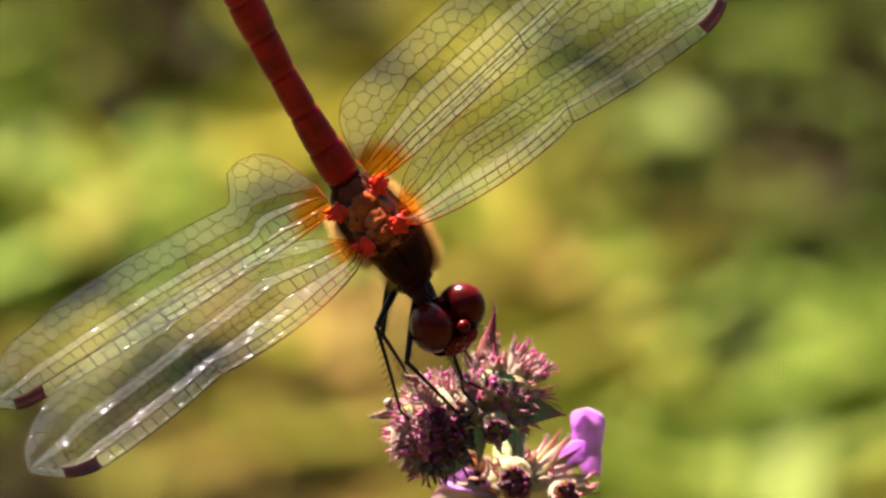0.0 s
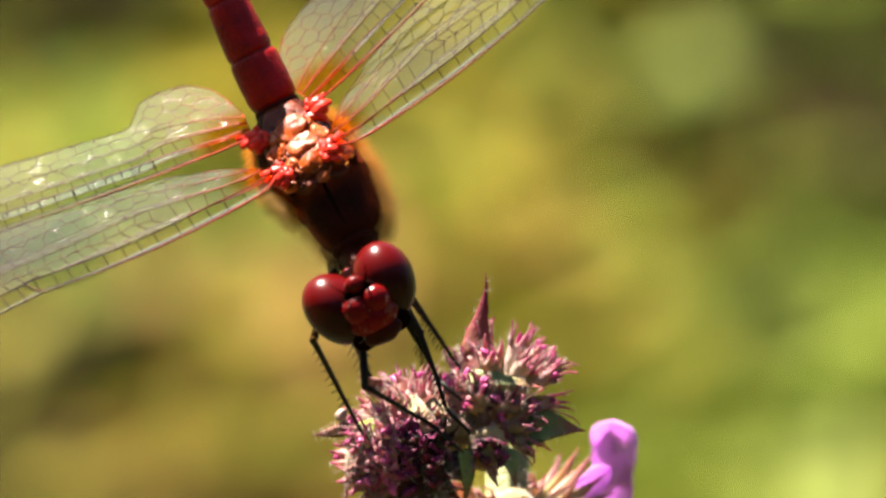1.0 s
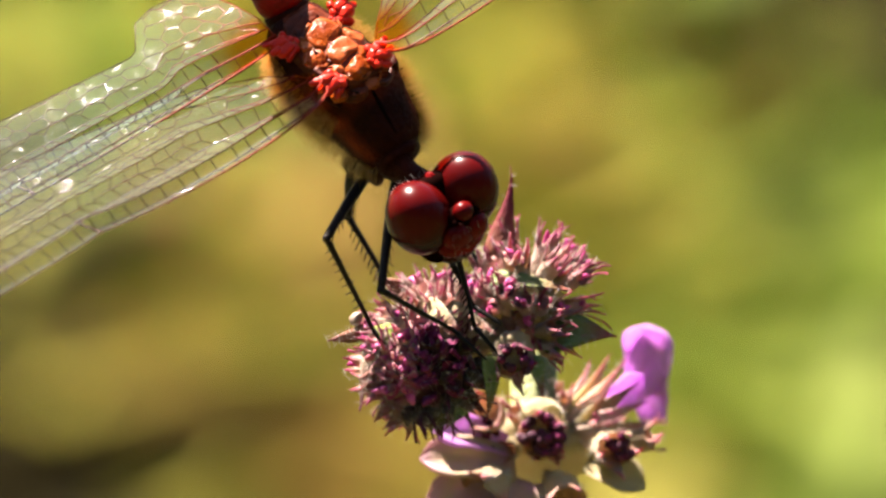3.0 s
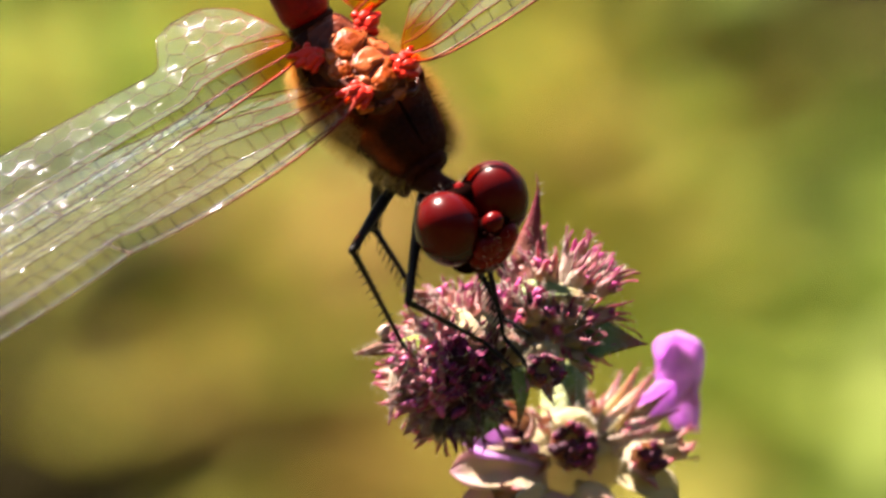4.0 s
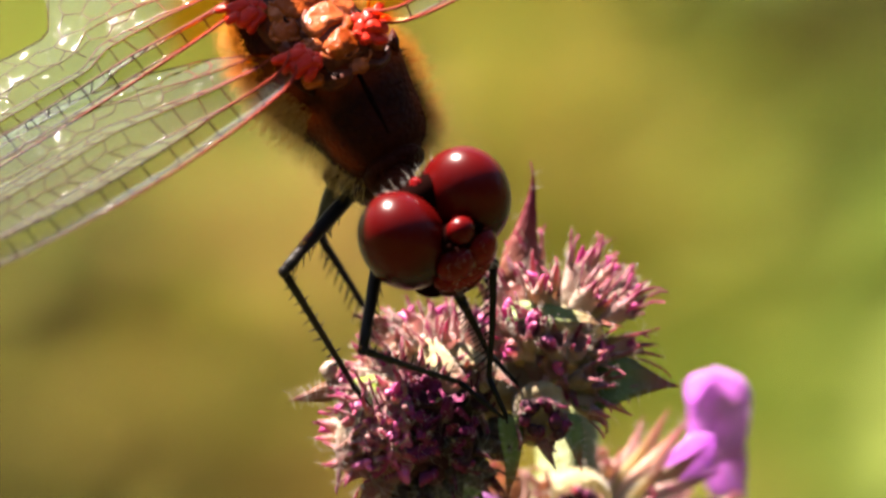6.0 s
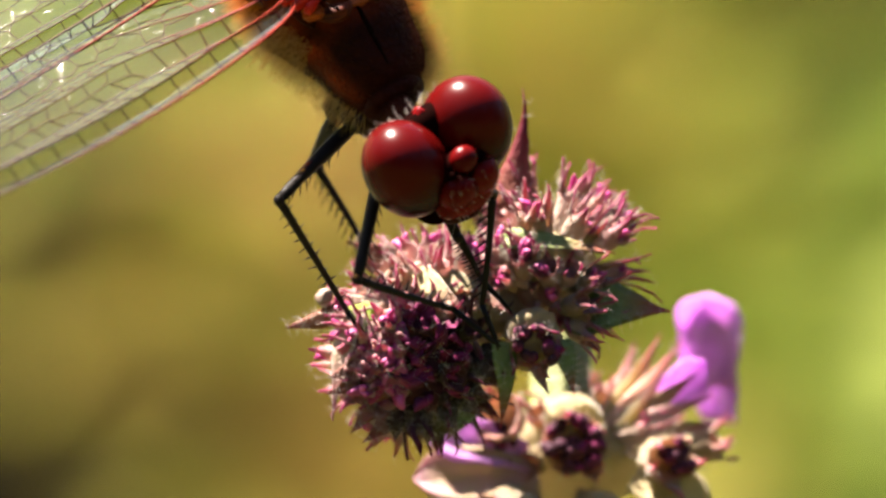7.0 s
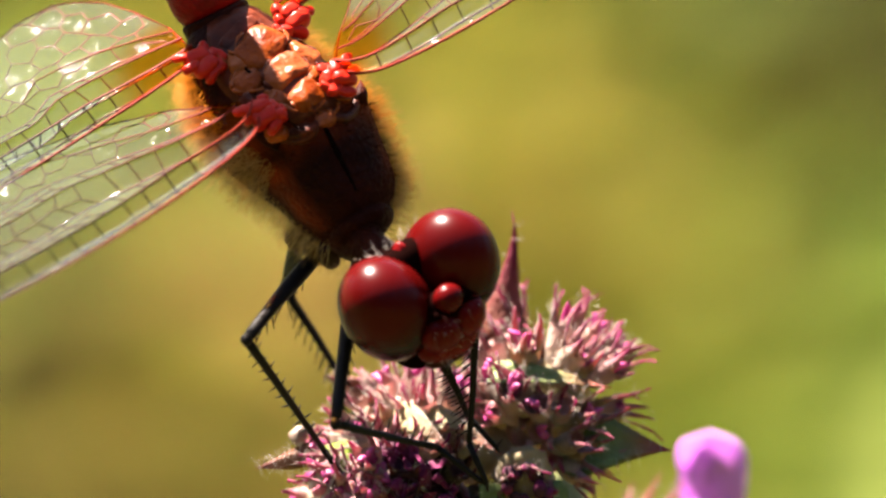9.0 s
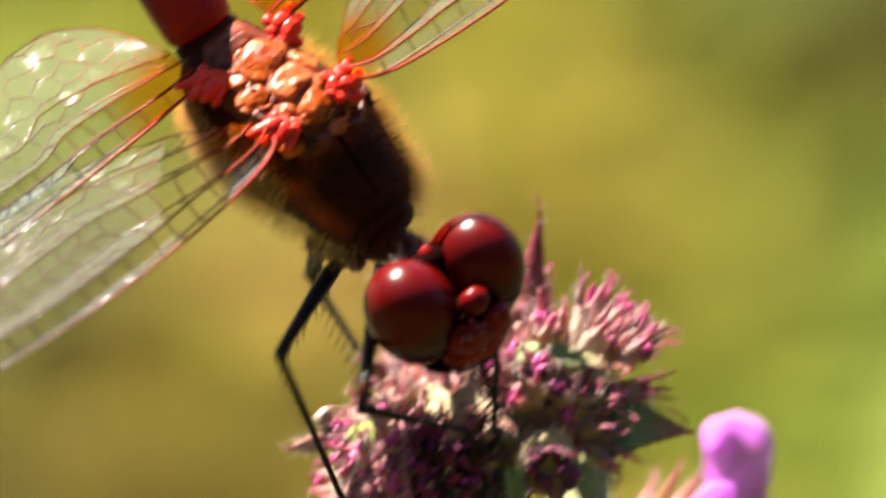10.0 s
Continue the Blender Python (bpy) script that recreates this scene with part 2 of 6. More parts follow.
class Geo:
    """Gathers points and faces in millimetres, with a 'tip' value at each point."""

    def __init__(self):
        self.v, self.f, self.t = [], [], []

    def ring(self, pts, tip=0.0):
        i = len(self.v)
        self.v += [tuple(p) for p in pts]
        self.t += [tip] * len(pts)
        return list(range(i, i + len(pts)))

    def bridge(self, a, b):
        n = len(a)
        for i in range(n):
            self.f.append((a[i], a[(i + 1) % n], b[(i + 1) % n], b[i]))

    def loft(self, rings, tips=None, close=True):
        """rings: lists of points of one length each."""
        last = None
        for k, r in enumerate(rings):
            ids = self.ring(r, tips[k] if tips else 0.0)
            if last is None:
                if close:
                    self.f.append(tuple(reversed(ids)))
            else:
                self.bridge(last, ids)
            last = ids
        if close:
            self.f.append(tuple(last))

    def tube(self, pts, radii, sides=6, tips=None):
        pts = [Vector(p) for p in pts]
        rings = []
        side = None
        for i, p in enumerate(pts):
            d = (pts[min(i + 1, len(pts) - 1)] - pts[max(i - 1, 0)]).normalized()
            if side is None:
                side = d.orthogonal().normalized()
            side = (side - d * side.dot(d)).normalized()
            up = d.cross(side)
            r = radii[i] if isinstance(radii, (list, tuple)) else radii
            rings.append([p + (side * math.cos(a) + up * math.sin(a)) * r for a in [2 * math.pi * j / sides for j in range(sides)]])
        self.loft(rings, tips)

    def blob(self, c, r, m=None, nu=20, nv=14, tipf=None, power=1.0):
        """An ellipsoid with radii r about c, turned by m."""
        c, m = Vector(c), m or Matrix.Identity(3)
        rows = []
        for i in range(nv + 1):
            th = math.pi * i / nv
            row = []
            for j in range(nu):
                ph = 2 * math.pi * j / nu
                s = (math.sin(th) * math.cos(ph), math.sin(th) * math.sin(ph), math.cos(th))
                p = Vector([math.copysign(abs(x) ** power, x) * q for x, q in zip(s, r)])
                row.append((c + m @ p, tipf(Vector(s)) if tipf else 0.0))
            rows.append(row)
        last = None
        for i, row in enumerate(rows):
            if i in (0, nv):
                ids = self.ring([row[0][0]], row[0][1])
            else:
                ids = []
                for p, tv in row:
                    ids += self.ring([p], tv)
            if last is not None:
                if len(last) == 1:
                    for j in range(nu):
                        self.f.append((last[0], ids[j], ids[(j + 1) % nu]))
                elif len(ids) == 1:
                    for j in range(nu):
                        self.f.append((last[j], ids[0], last[(j + 1) % nu]))
                else:
                    for j in range(nu):
                        self.f.append((last[j], ids[j], ids[(j + 1) % nu], last[(j + 1) % nu]))
            last = ids

    def rough(self, amount, freq, seed=0.0):
        """Uneven the surface: every point moves a little, by smooth noise."""
        self.v = [tuple(Vector(p) + noise.noise_vector(Vector(p) * freq + Vector((seed, 0, 0))) * amount) for p in self.v]
        return self

    def mesh(self, name, material, smooth=True):
        me = bpy.data.meshes.new(name)
        me.from_pydata([(x * MM, y * MM, z * MM) for x, y, z in self.v], [], self.f)
        a = me.attributes.new("tip", "FLOAT", "POINT")
        a.data.foreach_set("value", self.t)
        if smooth:
            me.polygons.foreach_set("use_smooth", [True] * len(me.polygons))
        me.materials.append(material)
        me.update()
        return me


def part(name, geo, material, parent, label="", smooth=True, kind=""):
    ob = new(name, geo.mesh(name, material, smooth) if isinstance(geo, Geo) else geo)
    ob.parent = parent
    return tagged(ob, label, kind=kind)


def hair_geo(spots, length, thick, bend, rng):
    """Fine tapered hairs: spots are (place, outward way)."""
    g = Geo()
    for p, nrm in spots:
        d = (Vector(nrm) + Vector((rng.uniform(-bend, bend), rng.uniform(-bend, bend), rng.uniform(-bend, bend)))).normalized()
        ln = length * rng.uniform(0.55, 1.2)
        s = d.orthogonal().normalized() * thick
        s2 = d.cross(s)
        p = Vector(p)
        q = p + d * ln * 0.6
        e = p + d * ln + Vector((rng.uniform(-1, 1), rng.uniform(-1, 1), rng.uniform(-1, 1))) * ln * 0.12
        i = len(g.v)
        for pt in (p + s, p - s * 0.5 + s2 * 0.87, p - s * 0.5 - s2 * 0.87):
            g.v.append(tuple(pt)), g.t.append(0.0)
        for pt in (q + s * 0.6, q - s * 0.3 + s2 * 0.5, q - s * 0.3 - s2 * 0.5):
            g.v.append(tuple(pt)), g.t.append(0.5)
        g.v.append(tuple(e)), g.t.append(1.0)
        for j in range(3):
            k = (j + 1) % 3
            g.f.append((i + j, i + k, i + 3 + k, i + 3 + j))
            g.f.append((i + 3 + j, i + 3 + k, i + 6))
    return g

# ---- ground and meadow behind ----


def ground_mat():
    m = mat("meadow_soil", (0.024, 0.034, 0.007), 0.9, color2=(0.040, 0.042, 0.010), scale=40, bump=0.5)
    return m


M_GROUND = ground_mat()
LEAF_TONES = {
    "olive": mat("leaf_olive", (0.146, 0.132, 0.015), 0.6, spec=0.05, color2=(0.172, 0.152, 0.017), scale=120, translucent=0.5, tcolor=(0.275, 0.262, 0.029)),
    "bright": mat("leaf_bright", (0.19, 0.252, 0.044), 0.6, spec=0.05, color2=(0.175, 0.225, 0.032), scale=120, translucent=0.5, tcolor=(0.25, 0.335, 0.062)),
    "green": mat("leaf_green", (0.100, 0.148, 0.018), 0.6, spec=0.05, color2=(0.115, 0.135, 0.016), scale=120, translucent=0.5, tcolor=(0.185, 0.28, 0.033)),
    # shade among the weeds, put into a near-black leaf colour
    "dark": mat("leaf_painted_shade", (0.011, 0.010, 0.003), 0.7, spec=0.02, color2=(0.015, 0.011, 0.003), scale=120, translucent=0.2),
    "brown": mat("leaf_withered", (0.15, 0.10, 0.016), 0.7, spec=0.05, color2=(0.115, 0.072, 0.013), scale=120, translucent=0.35, tcolor=(0.24, 0.155, 0.022)),
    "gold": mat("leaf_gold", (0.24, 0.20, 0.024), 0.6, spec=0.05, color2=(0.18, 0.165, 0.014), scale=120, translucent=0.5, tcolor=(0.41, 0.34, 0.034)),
}

BANK_FOOT, BANK_RISE, BANK_TOP = 0.18, 0.9, 1.7


def ground_height(x, y):
    """Flat round the stem, a grassy bank behind it, then open meadow."""
    if y <= BANK_FOOT:
        return 0.0
    z = (y - BANK_FOOT) * BANK_RISE if y < BANK_TOP else (BANK_TOP - BANK_FOOT) * BANK_RISE + (y - BANK_TOP) * 0.02
    return z + 0.012 * noise.noise((x * 9, y * 9, 0.5)) * min(1.0, (y - BANK_FOOT) * 5)


def ground_mesh():
    xs = [-400, -120, -40, -12, -4, -2] + [-1.2 + 0.04 * i for i in range(61)] + [2, 4, 12, 40, 120, 400]
    ys = [-400, -100, -20, -5, -2, -1, -0.4, 0.0, BANK_FOOT] + [BANK_FOOT + 0.03 * i for i in range(1, 48)] + [BANK_TOP + 0.05, 2.2, 4, 12, 40, 120, 400]
    pts = [(x, y, ground_height(x, y)) for y in ys for x in xs]
    n = len(xs)
    faces = [(j * n + i, j * n + i + 1, (j + 1) * n + i + 1, (j + 1) * n + i) for j in range(len(ys) - 1) for i in range(n - 1)]
    me = bpy.data.meshes.new("ground")
    me.from_pydata(pts, [], faces)
    me.polygons.foreach_set("use_smooth", [True] * len(me.polygons))
    me.materials.append(M_GROUND)
    tagged(new("ground", me), "grassy bank of a sunlit meadow", "ground", kind="structure")


ground_mesh()


def blade(g, p, d, length, width, droop, side):
    """One grass blade or lance leaf with a fold, in millimetres."""
    p, d, side = Vector(p), Vector(d).normalized(), Vector(side).normalized()
    n = d.cross(side).normalized()
    last = None
    for i in range(6):
        f = i / 5
        c = p + d * length * f + Vector((0, 0, -1)) * droop * length * f * f
        w = width * (math.sin(math.pi * (0.12 + 0.88 * f)) ** 0.8 if f < 1 else 0.02)
        ids = g.ring([c - side * w, c + n * w * 0.25, c + side * w])
        if last:
            g.f += [(last[0], last[1], ids[1], ids[0]), (last[1], last[2], ids[2], ids[1])]
        last = ids


def meadow():
    rng = random.Random(21)
    for tone, count, nm in (("olive", 300, "meadow_grass"), ("green", 150, "meadow_grass"), ("gold", 140, "dry_grass")):
        g = Geo()
        for _ in range(count):
            y = BANK_FOOT + 0.1 + 1.2 * rng.random()
            x = rng.uniform(-0.5, 0.5)
            ang = rng.uniform(-0.6, 0.6)
            blade(g, (x * 1000, y * 1000, ground_height(x, y) * 1000), (rng.uniform(-0.8, 0.8), rng.uniform(-0.1, 0.6), 0.5), rng.uniform(28, 50), rng.uniform(3, 7), rng.uniform(0.1, 0.5),
                  (math.cos(ang), math.sin(ang), 0))
        ob = new(nm, g.mesh(nm, LEAF_TONES[tone]))
        tagged(ob, {"olive": "olive green meadow grass in the sun", "green": "fresh green meadow grass", "gold": "yellowing dry meadow grass"}[tone], "grass", kind="stuff")


meadow()


def wide_meadow():
    """Grass all round: short on the bank, taller on the flat; the strip that is looked along stays open."""
    rng = random.Random(64)
    for tone, nm, label in (("olive", "meadow_grass", "olive meadow grass all round the flower"), ("green", "meadow_grass", "fresh green meadow grass all round"), ("gold", "dry_grass", "dry yellow grass all round")):
        g = Geo()
        for _ in range(7000):
            x, y = rng.uniform(-3, 3), rng.uniform(-3, 1.7)
            if y > -0.02 and abs(x) < 0.16:
                x += math.copysign(0.2, x)
            ang = rng.uniform(-1.5, 1.5)
            blade(g, (x * 1000, y * 1000, ground_height(x, y) * 1000 - 3), (rng.uniform(-0.5, 0.5), rng.uniform(-0.5, 0.5), 0.8), rng.uniform(90, 220) if y < 0 else rng.uniform(30, 60),
                  rng.uniform(3, 8), rng.uniform(0.1, 0.5), (math.cos(ang), math.sin(ang), 0))
        tagged(new(nm, g.mesh(nm, LEAF_TONES[tone])), label, "grass", kind="stuff")


wide_meadow()


def on_bank(u, v):
    """Where the line of sight through (u, v) of the flower's plane meets the bank."""
    eye, through_at = at(0, 4, 869), at(u, v, 0)
    d = through_at - eye
    k = 1.0
    while k < 4.0:
        p = eye + d * k
        if p.z < ground_height(p.x, p.y):
            break
        k += 0.004
    return Vector((p.x, p.y, ground_height(p.x, p.y)))


def leafy_plant(u, v, spread, count, size, tone, label, seed, slant=None, name="leafy_plant"):
    """A low weed on the bank: a short stalk and broad leaves spread to the light."""
    rng = random.Random(seed)
    base = on_bank(u, v)
    root = tagged(new(name), label, "plant", group="weeds of the meadow")
    root.location = base
    st = Geo()
    st.tube([(0, 0, -4), (1, -2, 6), (0, -6, 14)], [1.6, 1.3, 0.8], 6)
    part("stalk", st, LEAF_TONES["green"], root)
    g = Geo()
    up = Vector((0, -0.55, 0.83))
    along_u, along_v = Vector((1, 0, 0)), Vector((0, 0.83, 0.55)).normalized()
    for _ in range(count):
        if slant is not None:
            d = along_u * math.cos(slant) + along_v * math.sin(slant)
            off = d * rng.uniform(-1, 1) * spread[0] + along_v * rng.gauss(0, spread[1])
        else:
            a = rng.uniform(0, 2 * math.pi)
            d = along_u * math.cos(a) + along_v * math.sin(a)
            off = along_u * rng.gauss(0, spread[0]) + along_v * rng.gauss(0, spread[1])
        d = (d + up * rng.uniform(-0.05, 0.25)).normalized()
        nrm = (up + Vector((rng.uniform(-0.35, 0.35), rng.uniform(-0.2, 0.4), rng.uniform(-0.1, 0.3)))).normalized()
        side = d.cross(nrm).normalized()
        ln = size * rng.uniform(0.7, 1.3)
        blade(g, off + up * rng.uniform(3, 9) - d * ln * 0.5, d, ln, ln * rng.uniform(0.18, 0.3), 0.05, side)
    part("foliage", g, LEAF_TONES[tone], root, kind="stuff")
    return root


# rows of weeds by height, each from one side to the other: g green, b bright, o olive, y gold, d painted shade, w
# withered
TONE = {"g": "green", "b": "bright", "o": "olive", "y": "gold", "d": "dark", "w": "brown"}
SAY = {"g": "fresh green weed in the sunlit meadow", "b": "bright green weed in the meadow", "o": "olive green weed in the meadow",
       "y": "yellow-green weed in the sun", "d": "weed with the meadow's shade painted into its leaves", "w": "withered brown weed in the meadow"}
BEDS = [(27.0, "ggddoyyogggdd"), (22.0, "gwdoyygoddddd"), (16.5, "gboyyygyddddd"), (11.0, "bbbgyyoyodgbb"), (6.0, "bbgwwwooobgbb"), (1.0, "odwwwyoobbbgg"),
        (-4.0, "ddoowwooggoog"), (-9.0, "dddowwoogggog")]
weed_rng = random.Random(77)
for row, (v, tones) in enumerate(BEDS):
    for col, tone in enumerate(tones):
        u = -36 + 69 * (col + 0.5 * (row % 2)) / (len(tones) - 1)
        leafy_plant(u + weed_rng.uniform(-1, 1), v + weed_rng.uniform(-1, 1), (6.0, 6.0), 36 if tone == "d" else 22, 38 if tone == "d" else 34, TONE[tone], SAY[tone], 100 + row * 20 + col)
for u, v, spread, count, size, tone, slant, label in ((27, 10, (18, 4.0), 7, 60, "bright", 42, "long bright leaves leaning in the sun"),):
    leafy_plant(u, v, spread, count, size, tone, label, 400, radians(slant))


def added_wood():
    """An unseen wood edge, added behind the viewer to block low sky and its reflections: many leaf clumps."""
    rng = random.Random(90)
    g = Geo()
    for _ in range(2600):
        a = radians(rng.uniform(170, 370))
        r = rng.uniform(7000, 8200)
        z = 5200 * rng.random() ** 0.9 * (0.8 + 0.25 * math.sin(a * 9) + 0.1 * math.sin(a * 31))
        c = Vector((r * math.cos(a), r * math.sin(a), z))
        for _ in range(4):
            d = Vector((rng.gauss(0, 1), rng.gauss(0, 1), rng.gauss(0, 0.7))).normalized()
            blade(g, c + d * rng.uniform(0, 200), d, rng.uniform(250, 480), rng.uniform(60, 130), 0.2, d.orthogonal())
    ob = new("backdrop", g.mesh("backdrop", mat("added_wood_leaves", (0.03, 0.035, 0.01), 0.7, color2=(0.045, 0.05, 0.014), scale=3, spec=0.04, translucent=0.2)))
    tagged(ob, "added dark wood edge, out of view, that blocks the low sky", "wood", kind="structure")


added_wood()

# ---- the flowering mint: everything in the axes of its head ----
mint = tagged(new("mint_flower"), "hairy purple mint flower head on a green stem", "flower")
MINT_POSE = Matrix((AX_U, AX_V, AX_W)).transposed().to_4x4()
MINT_POSE.translation = HEAD_AT


def mint_part(name, geo, material, label="", kind="", parent=None):
    ob = part(name, geo, material, parent or mint, label, kind=kind)
    if parent is None:
        ob.matrix_basis = MINT_POSE
    return ob


def c_at(x, y, w):
    return Vector(((x - 461) * 0.0198, (391 - y) * 0.0198, w))


def d_at(x, y, w):
    return Vector((-7.83 + 0.01476 * x, 6.22 - 0.01476 * y, w))


def e_at(x, y, w):
    return Vector((-7.83 + 0.01459 * x, 0.218 - 0.01459 * y, w))


FUZZ_SPOTS = []
WHORL_BACK = 6.5


def frame_of(d):
    d = Vector(d).normalized()
    s = d.orthogonal().normalized()
    return d, s, d.cross(s)


def calyx(p, d, length, radius, tooth, material, rng, open_=1.0, inner=None, teeth=5, hairy=1.0):
    """A ribbed cup with five pointed teeth; petals may show inside."""
    p = Vector(p)
    d, s, t = frame_of(d)
    g = Geo()
    sides = 20
    twist = rng.uniform(0, 6.28)
    prof = [(0.0, 0.25, 0.0), (0.12, 0.55, 0.0), (0.35, 0.85, 0.0), (0.6, 0.95, 0.08), (0.85, 0.92 + 0.08 * open_, 0.22), (1.0, 0.95 + 0.2 * open_, 0.4)]
    rings, tips = [], []
    for f, r, tp in prof:
        rings.append([p + d * length * f + (s * math.cos(a) + t * math.sin(a)) * radius * r * (1 + 0.06 * math.cos(a * 10)) for a in
                      [twist + 2 * math.pi * j / sides for j in range(sides)]])
        tips.append(tp)
    inside = [(0.9, 0.8, 0.6), (0.55, 0.6, 0.5)]
    for f, r, tp in inside:
        rings.append([p + d * length * f + (s * math.cos(a) + t * math.sin(a)) * radius * r for a in [twist + 2 * math.pi * j / sides for j in range(sides)]])
        tips.append(tp)
    g.loft(rings, tips)
    for k in range(teeth):
        a = twist + 2 * math.pi * (k + 0.5) / teeth
        o = s * math.cos(a) + t * math.sin(a)
        c = d.cross(o)
        q = p + d * length * 0.93 + o * radius * (0.93 + 0.19 * open_)
        tl = tooth * rng.uniform(0.5, 1.2)
        curl = rng.uniform(-0.5, 0.7) * (0.3 + 0.7 * open_)
        sway = c * rng.uniform(-0.32, 0.32) * tl
        pts = [q, q + d * tl * 0.45 + o * tl * (0.08 + curl * 0.2) + sway * 0.3, q + d * tl * 0.8 + o * tl * (0.14 + curl * 0.5) + sway * 0.8,
               q + d * tl + o * tl * (0.16 + curl) + sway * 1.4]
        wd = radius * rng.uniform(0.42, 0.58)
        rr = []
        for i, (pt, w) in enumerate(zip(pts, (1.0, 0.5, 0.22, 0.02))):
            rr.append([pt + c * wd * w, pt + o * 0.05, pt - c * wd * w, pt - o * 0.05])
        g.loft(rr, [0.35, 0.75, 1.0, 1.0])
        for _ in range(int(8 * hairy)):
            f = rng.random()
            FUZZ_SPOTS.append((q + d * tl * f * 0.9 + o * 0.04, o + d * 0.5))
    for _ in range(int(26 * hairy)):
        a = rng.uniform(0, 6.28)
        f = rng.uniform(0.1, 1.0)
        o = s * math.cos(a) + t * math.sin(a)
        FUZZ_SPOTS.append((p + d * length * f + o * radius * 0.93, o + d * 0.3))
    cup = mint_part("calyx", g, material)
    if inner:
        g = Geo()
        for k in range(3):
            a = rng.uniform(0, 6.28)
            o = s * math.cos(a) + t * math.sin(a)
            q = p + d * length * 0.7
            g.tube([q, q + d * length * 0.35 + o * radius * 0.2, q + d * length * 0.55 + o * radius * 0.5, q + d * length * 0.65 + o * radius * 0.9],
                   [radius * 0.3, radius * 0.34, radius * 0.26, radius * 0.06], 8)
        mint_part("young_petals", g, inner, parent=cup)
    return cup


def bract(p, tip, width, material, fold=0.3, up=(0, 0, 1), sag=0.0, name="bract"):
    """A pointed leaf from p to tip with a folded midrib and real thickness."""
    p, tip, up = Vector(p), Vector(tip), Vector(up)
    d = tip - p
    ln = d.length
    d.normalize()
    side = d.cross(up).normalized()
    n = side.cross(d).normalized()
    g = Geo()
    rings, tips = [], []
    for i in range(11):
        f = i / 10
        w = width * (math.sin(math.pi * min(1.0, 0.18 + 0.6 * f ** 0.8)) * (1 - f) ** 1.1 + 0.015)
        c = p + d * ln * f + n * sag * math.sin(math.pi * f)
        wav = 0.03 * width * math.sin(f * 11)
        th = 0.07 * (1 - f) + 0.015
        rings.append([c - side * w + n * (fold * w + wav), c - side * w * 0.5 + n * (fold * w * 0.4 + th), c + n * th * 0.6, c + side * w * 0.5 + n * (fold * w * 0.4 + th),
                      c + side * w + n * (fold * w - wav), c + side * w * 0.5 + n * (fold * w * 0.4 - th), c - n * th, c - side * w * 0.5 + n * (fold * w * 0.4 - th)])
        tips.append(max(0.0, (f - 0.45) / 0.55) ** 1.2)
    g.loft(rings, tips)
    for i in range(90):
        k = random.randrange(10)
        FUZZ_SPOTS.append((Vector(rings[k][random.choice((0, 4))]), (side * random.choice((-1, 1)) + n * 0.3)))
    return mint_part(name, g, material)


def thorn(p, tip, width, material, name="sepal"):
    """A stiff pointed sepal: broad and hairy at its foot, drawn out to a thin dark tip."""
    p, tip = Vector(p), Vector(tip)
    d, s, t = frame_of(tip - p)
    side = d.cross(Vector((0, 0, 1))).normalized()
    n = side.cross(d)
    ln = (tip - p).length
    g = Geo()
    rings, tips = [], []
    for i in range(10):
        f = i / 9
        w = width * ((1 - f) ** 1.7 * 0.9 + 0.1 * (1 - f) + 0.012)
        c = p + d * ln * f + side * 0.05 * ln * math.sin(f * 5 + p.x * 3)
        rings.append([c + side * w * math.cos(a) + n * w * 0.5 * math.sin(a) for a in [2 * math.pi * j / 10 for j in range(10)]])
        tips.append(min(1.0, max(0.0, (f - 0.1) / 0.55)))
    g.loft(rings, tips)
    for _ in range(40):
        k, j = random.randrange(9), random.randrange(10)
        q = Vector(rings[k][j])
        FUZZ_SPOTS.append((q, (q - p - d * ln * k / 9).normalized() + d * 0.4))
    return mint_part(name, g.rough(0.06, 1.5, p.y), material)


def petal(p, d, up, length, width, cup, material, rng, name="petal", parent=None):
    """A rounded petal with thickness, cupped and slightly wavy."""
    p = Vector(p)
    d = Vector(d).normalized()
    side = d.cross(Vector(up)).normalized()
    n = side.cross(d)
    g = Geo()
    rings = []
    for i in range(13):
        f = i / 12
        w = width * (0.35 + 0.65 * math.sin(math.pi * min(1, 0.12 + 0.62 * f))) * math.sqrt(max(0.0, 1 - max(0, (f - 0.72) / 0.281) ** 2)) + 0.02
        c = p + d * length * f + n * cup * length * math.sin(f * math.pi * 0.8)
        ring = []
        for j in range(9):
            x = -1 + 2 * j / 8
            ring.append(c + side * w * x + n * (0.35 * w * x * x + 0.05 * math.sin(x * 6 + f * 7) * width + 0.07))
        for j in range(8, -1, -1):
            x = -1 + 2 * j / 8
            ring.append(c + side * w * x + n * (0.35 * w * x * x + 0.05 * math.sin(x * 6 + f * 7) * width - 0.07))
        rings.append(ring)
    g.loft(rings)
    g.rough(0.12, 0.8, length + p.x)
    g.rough(0.03, 2.5, length)
    return mint_part(name, g, material, parent=parent)


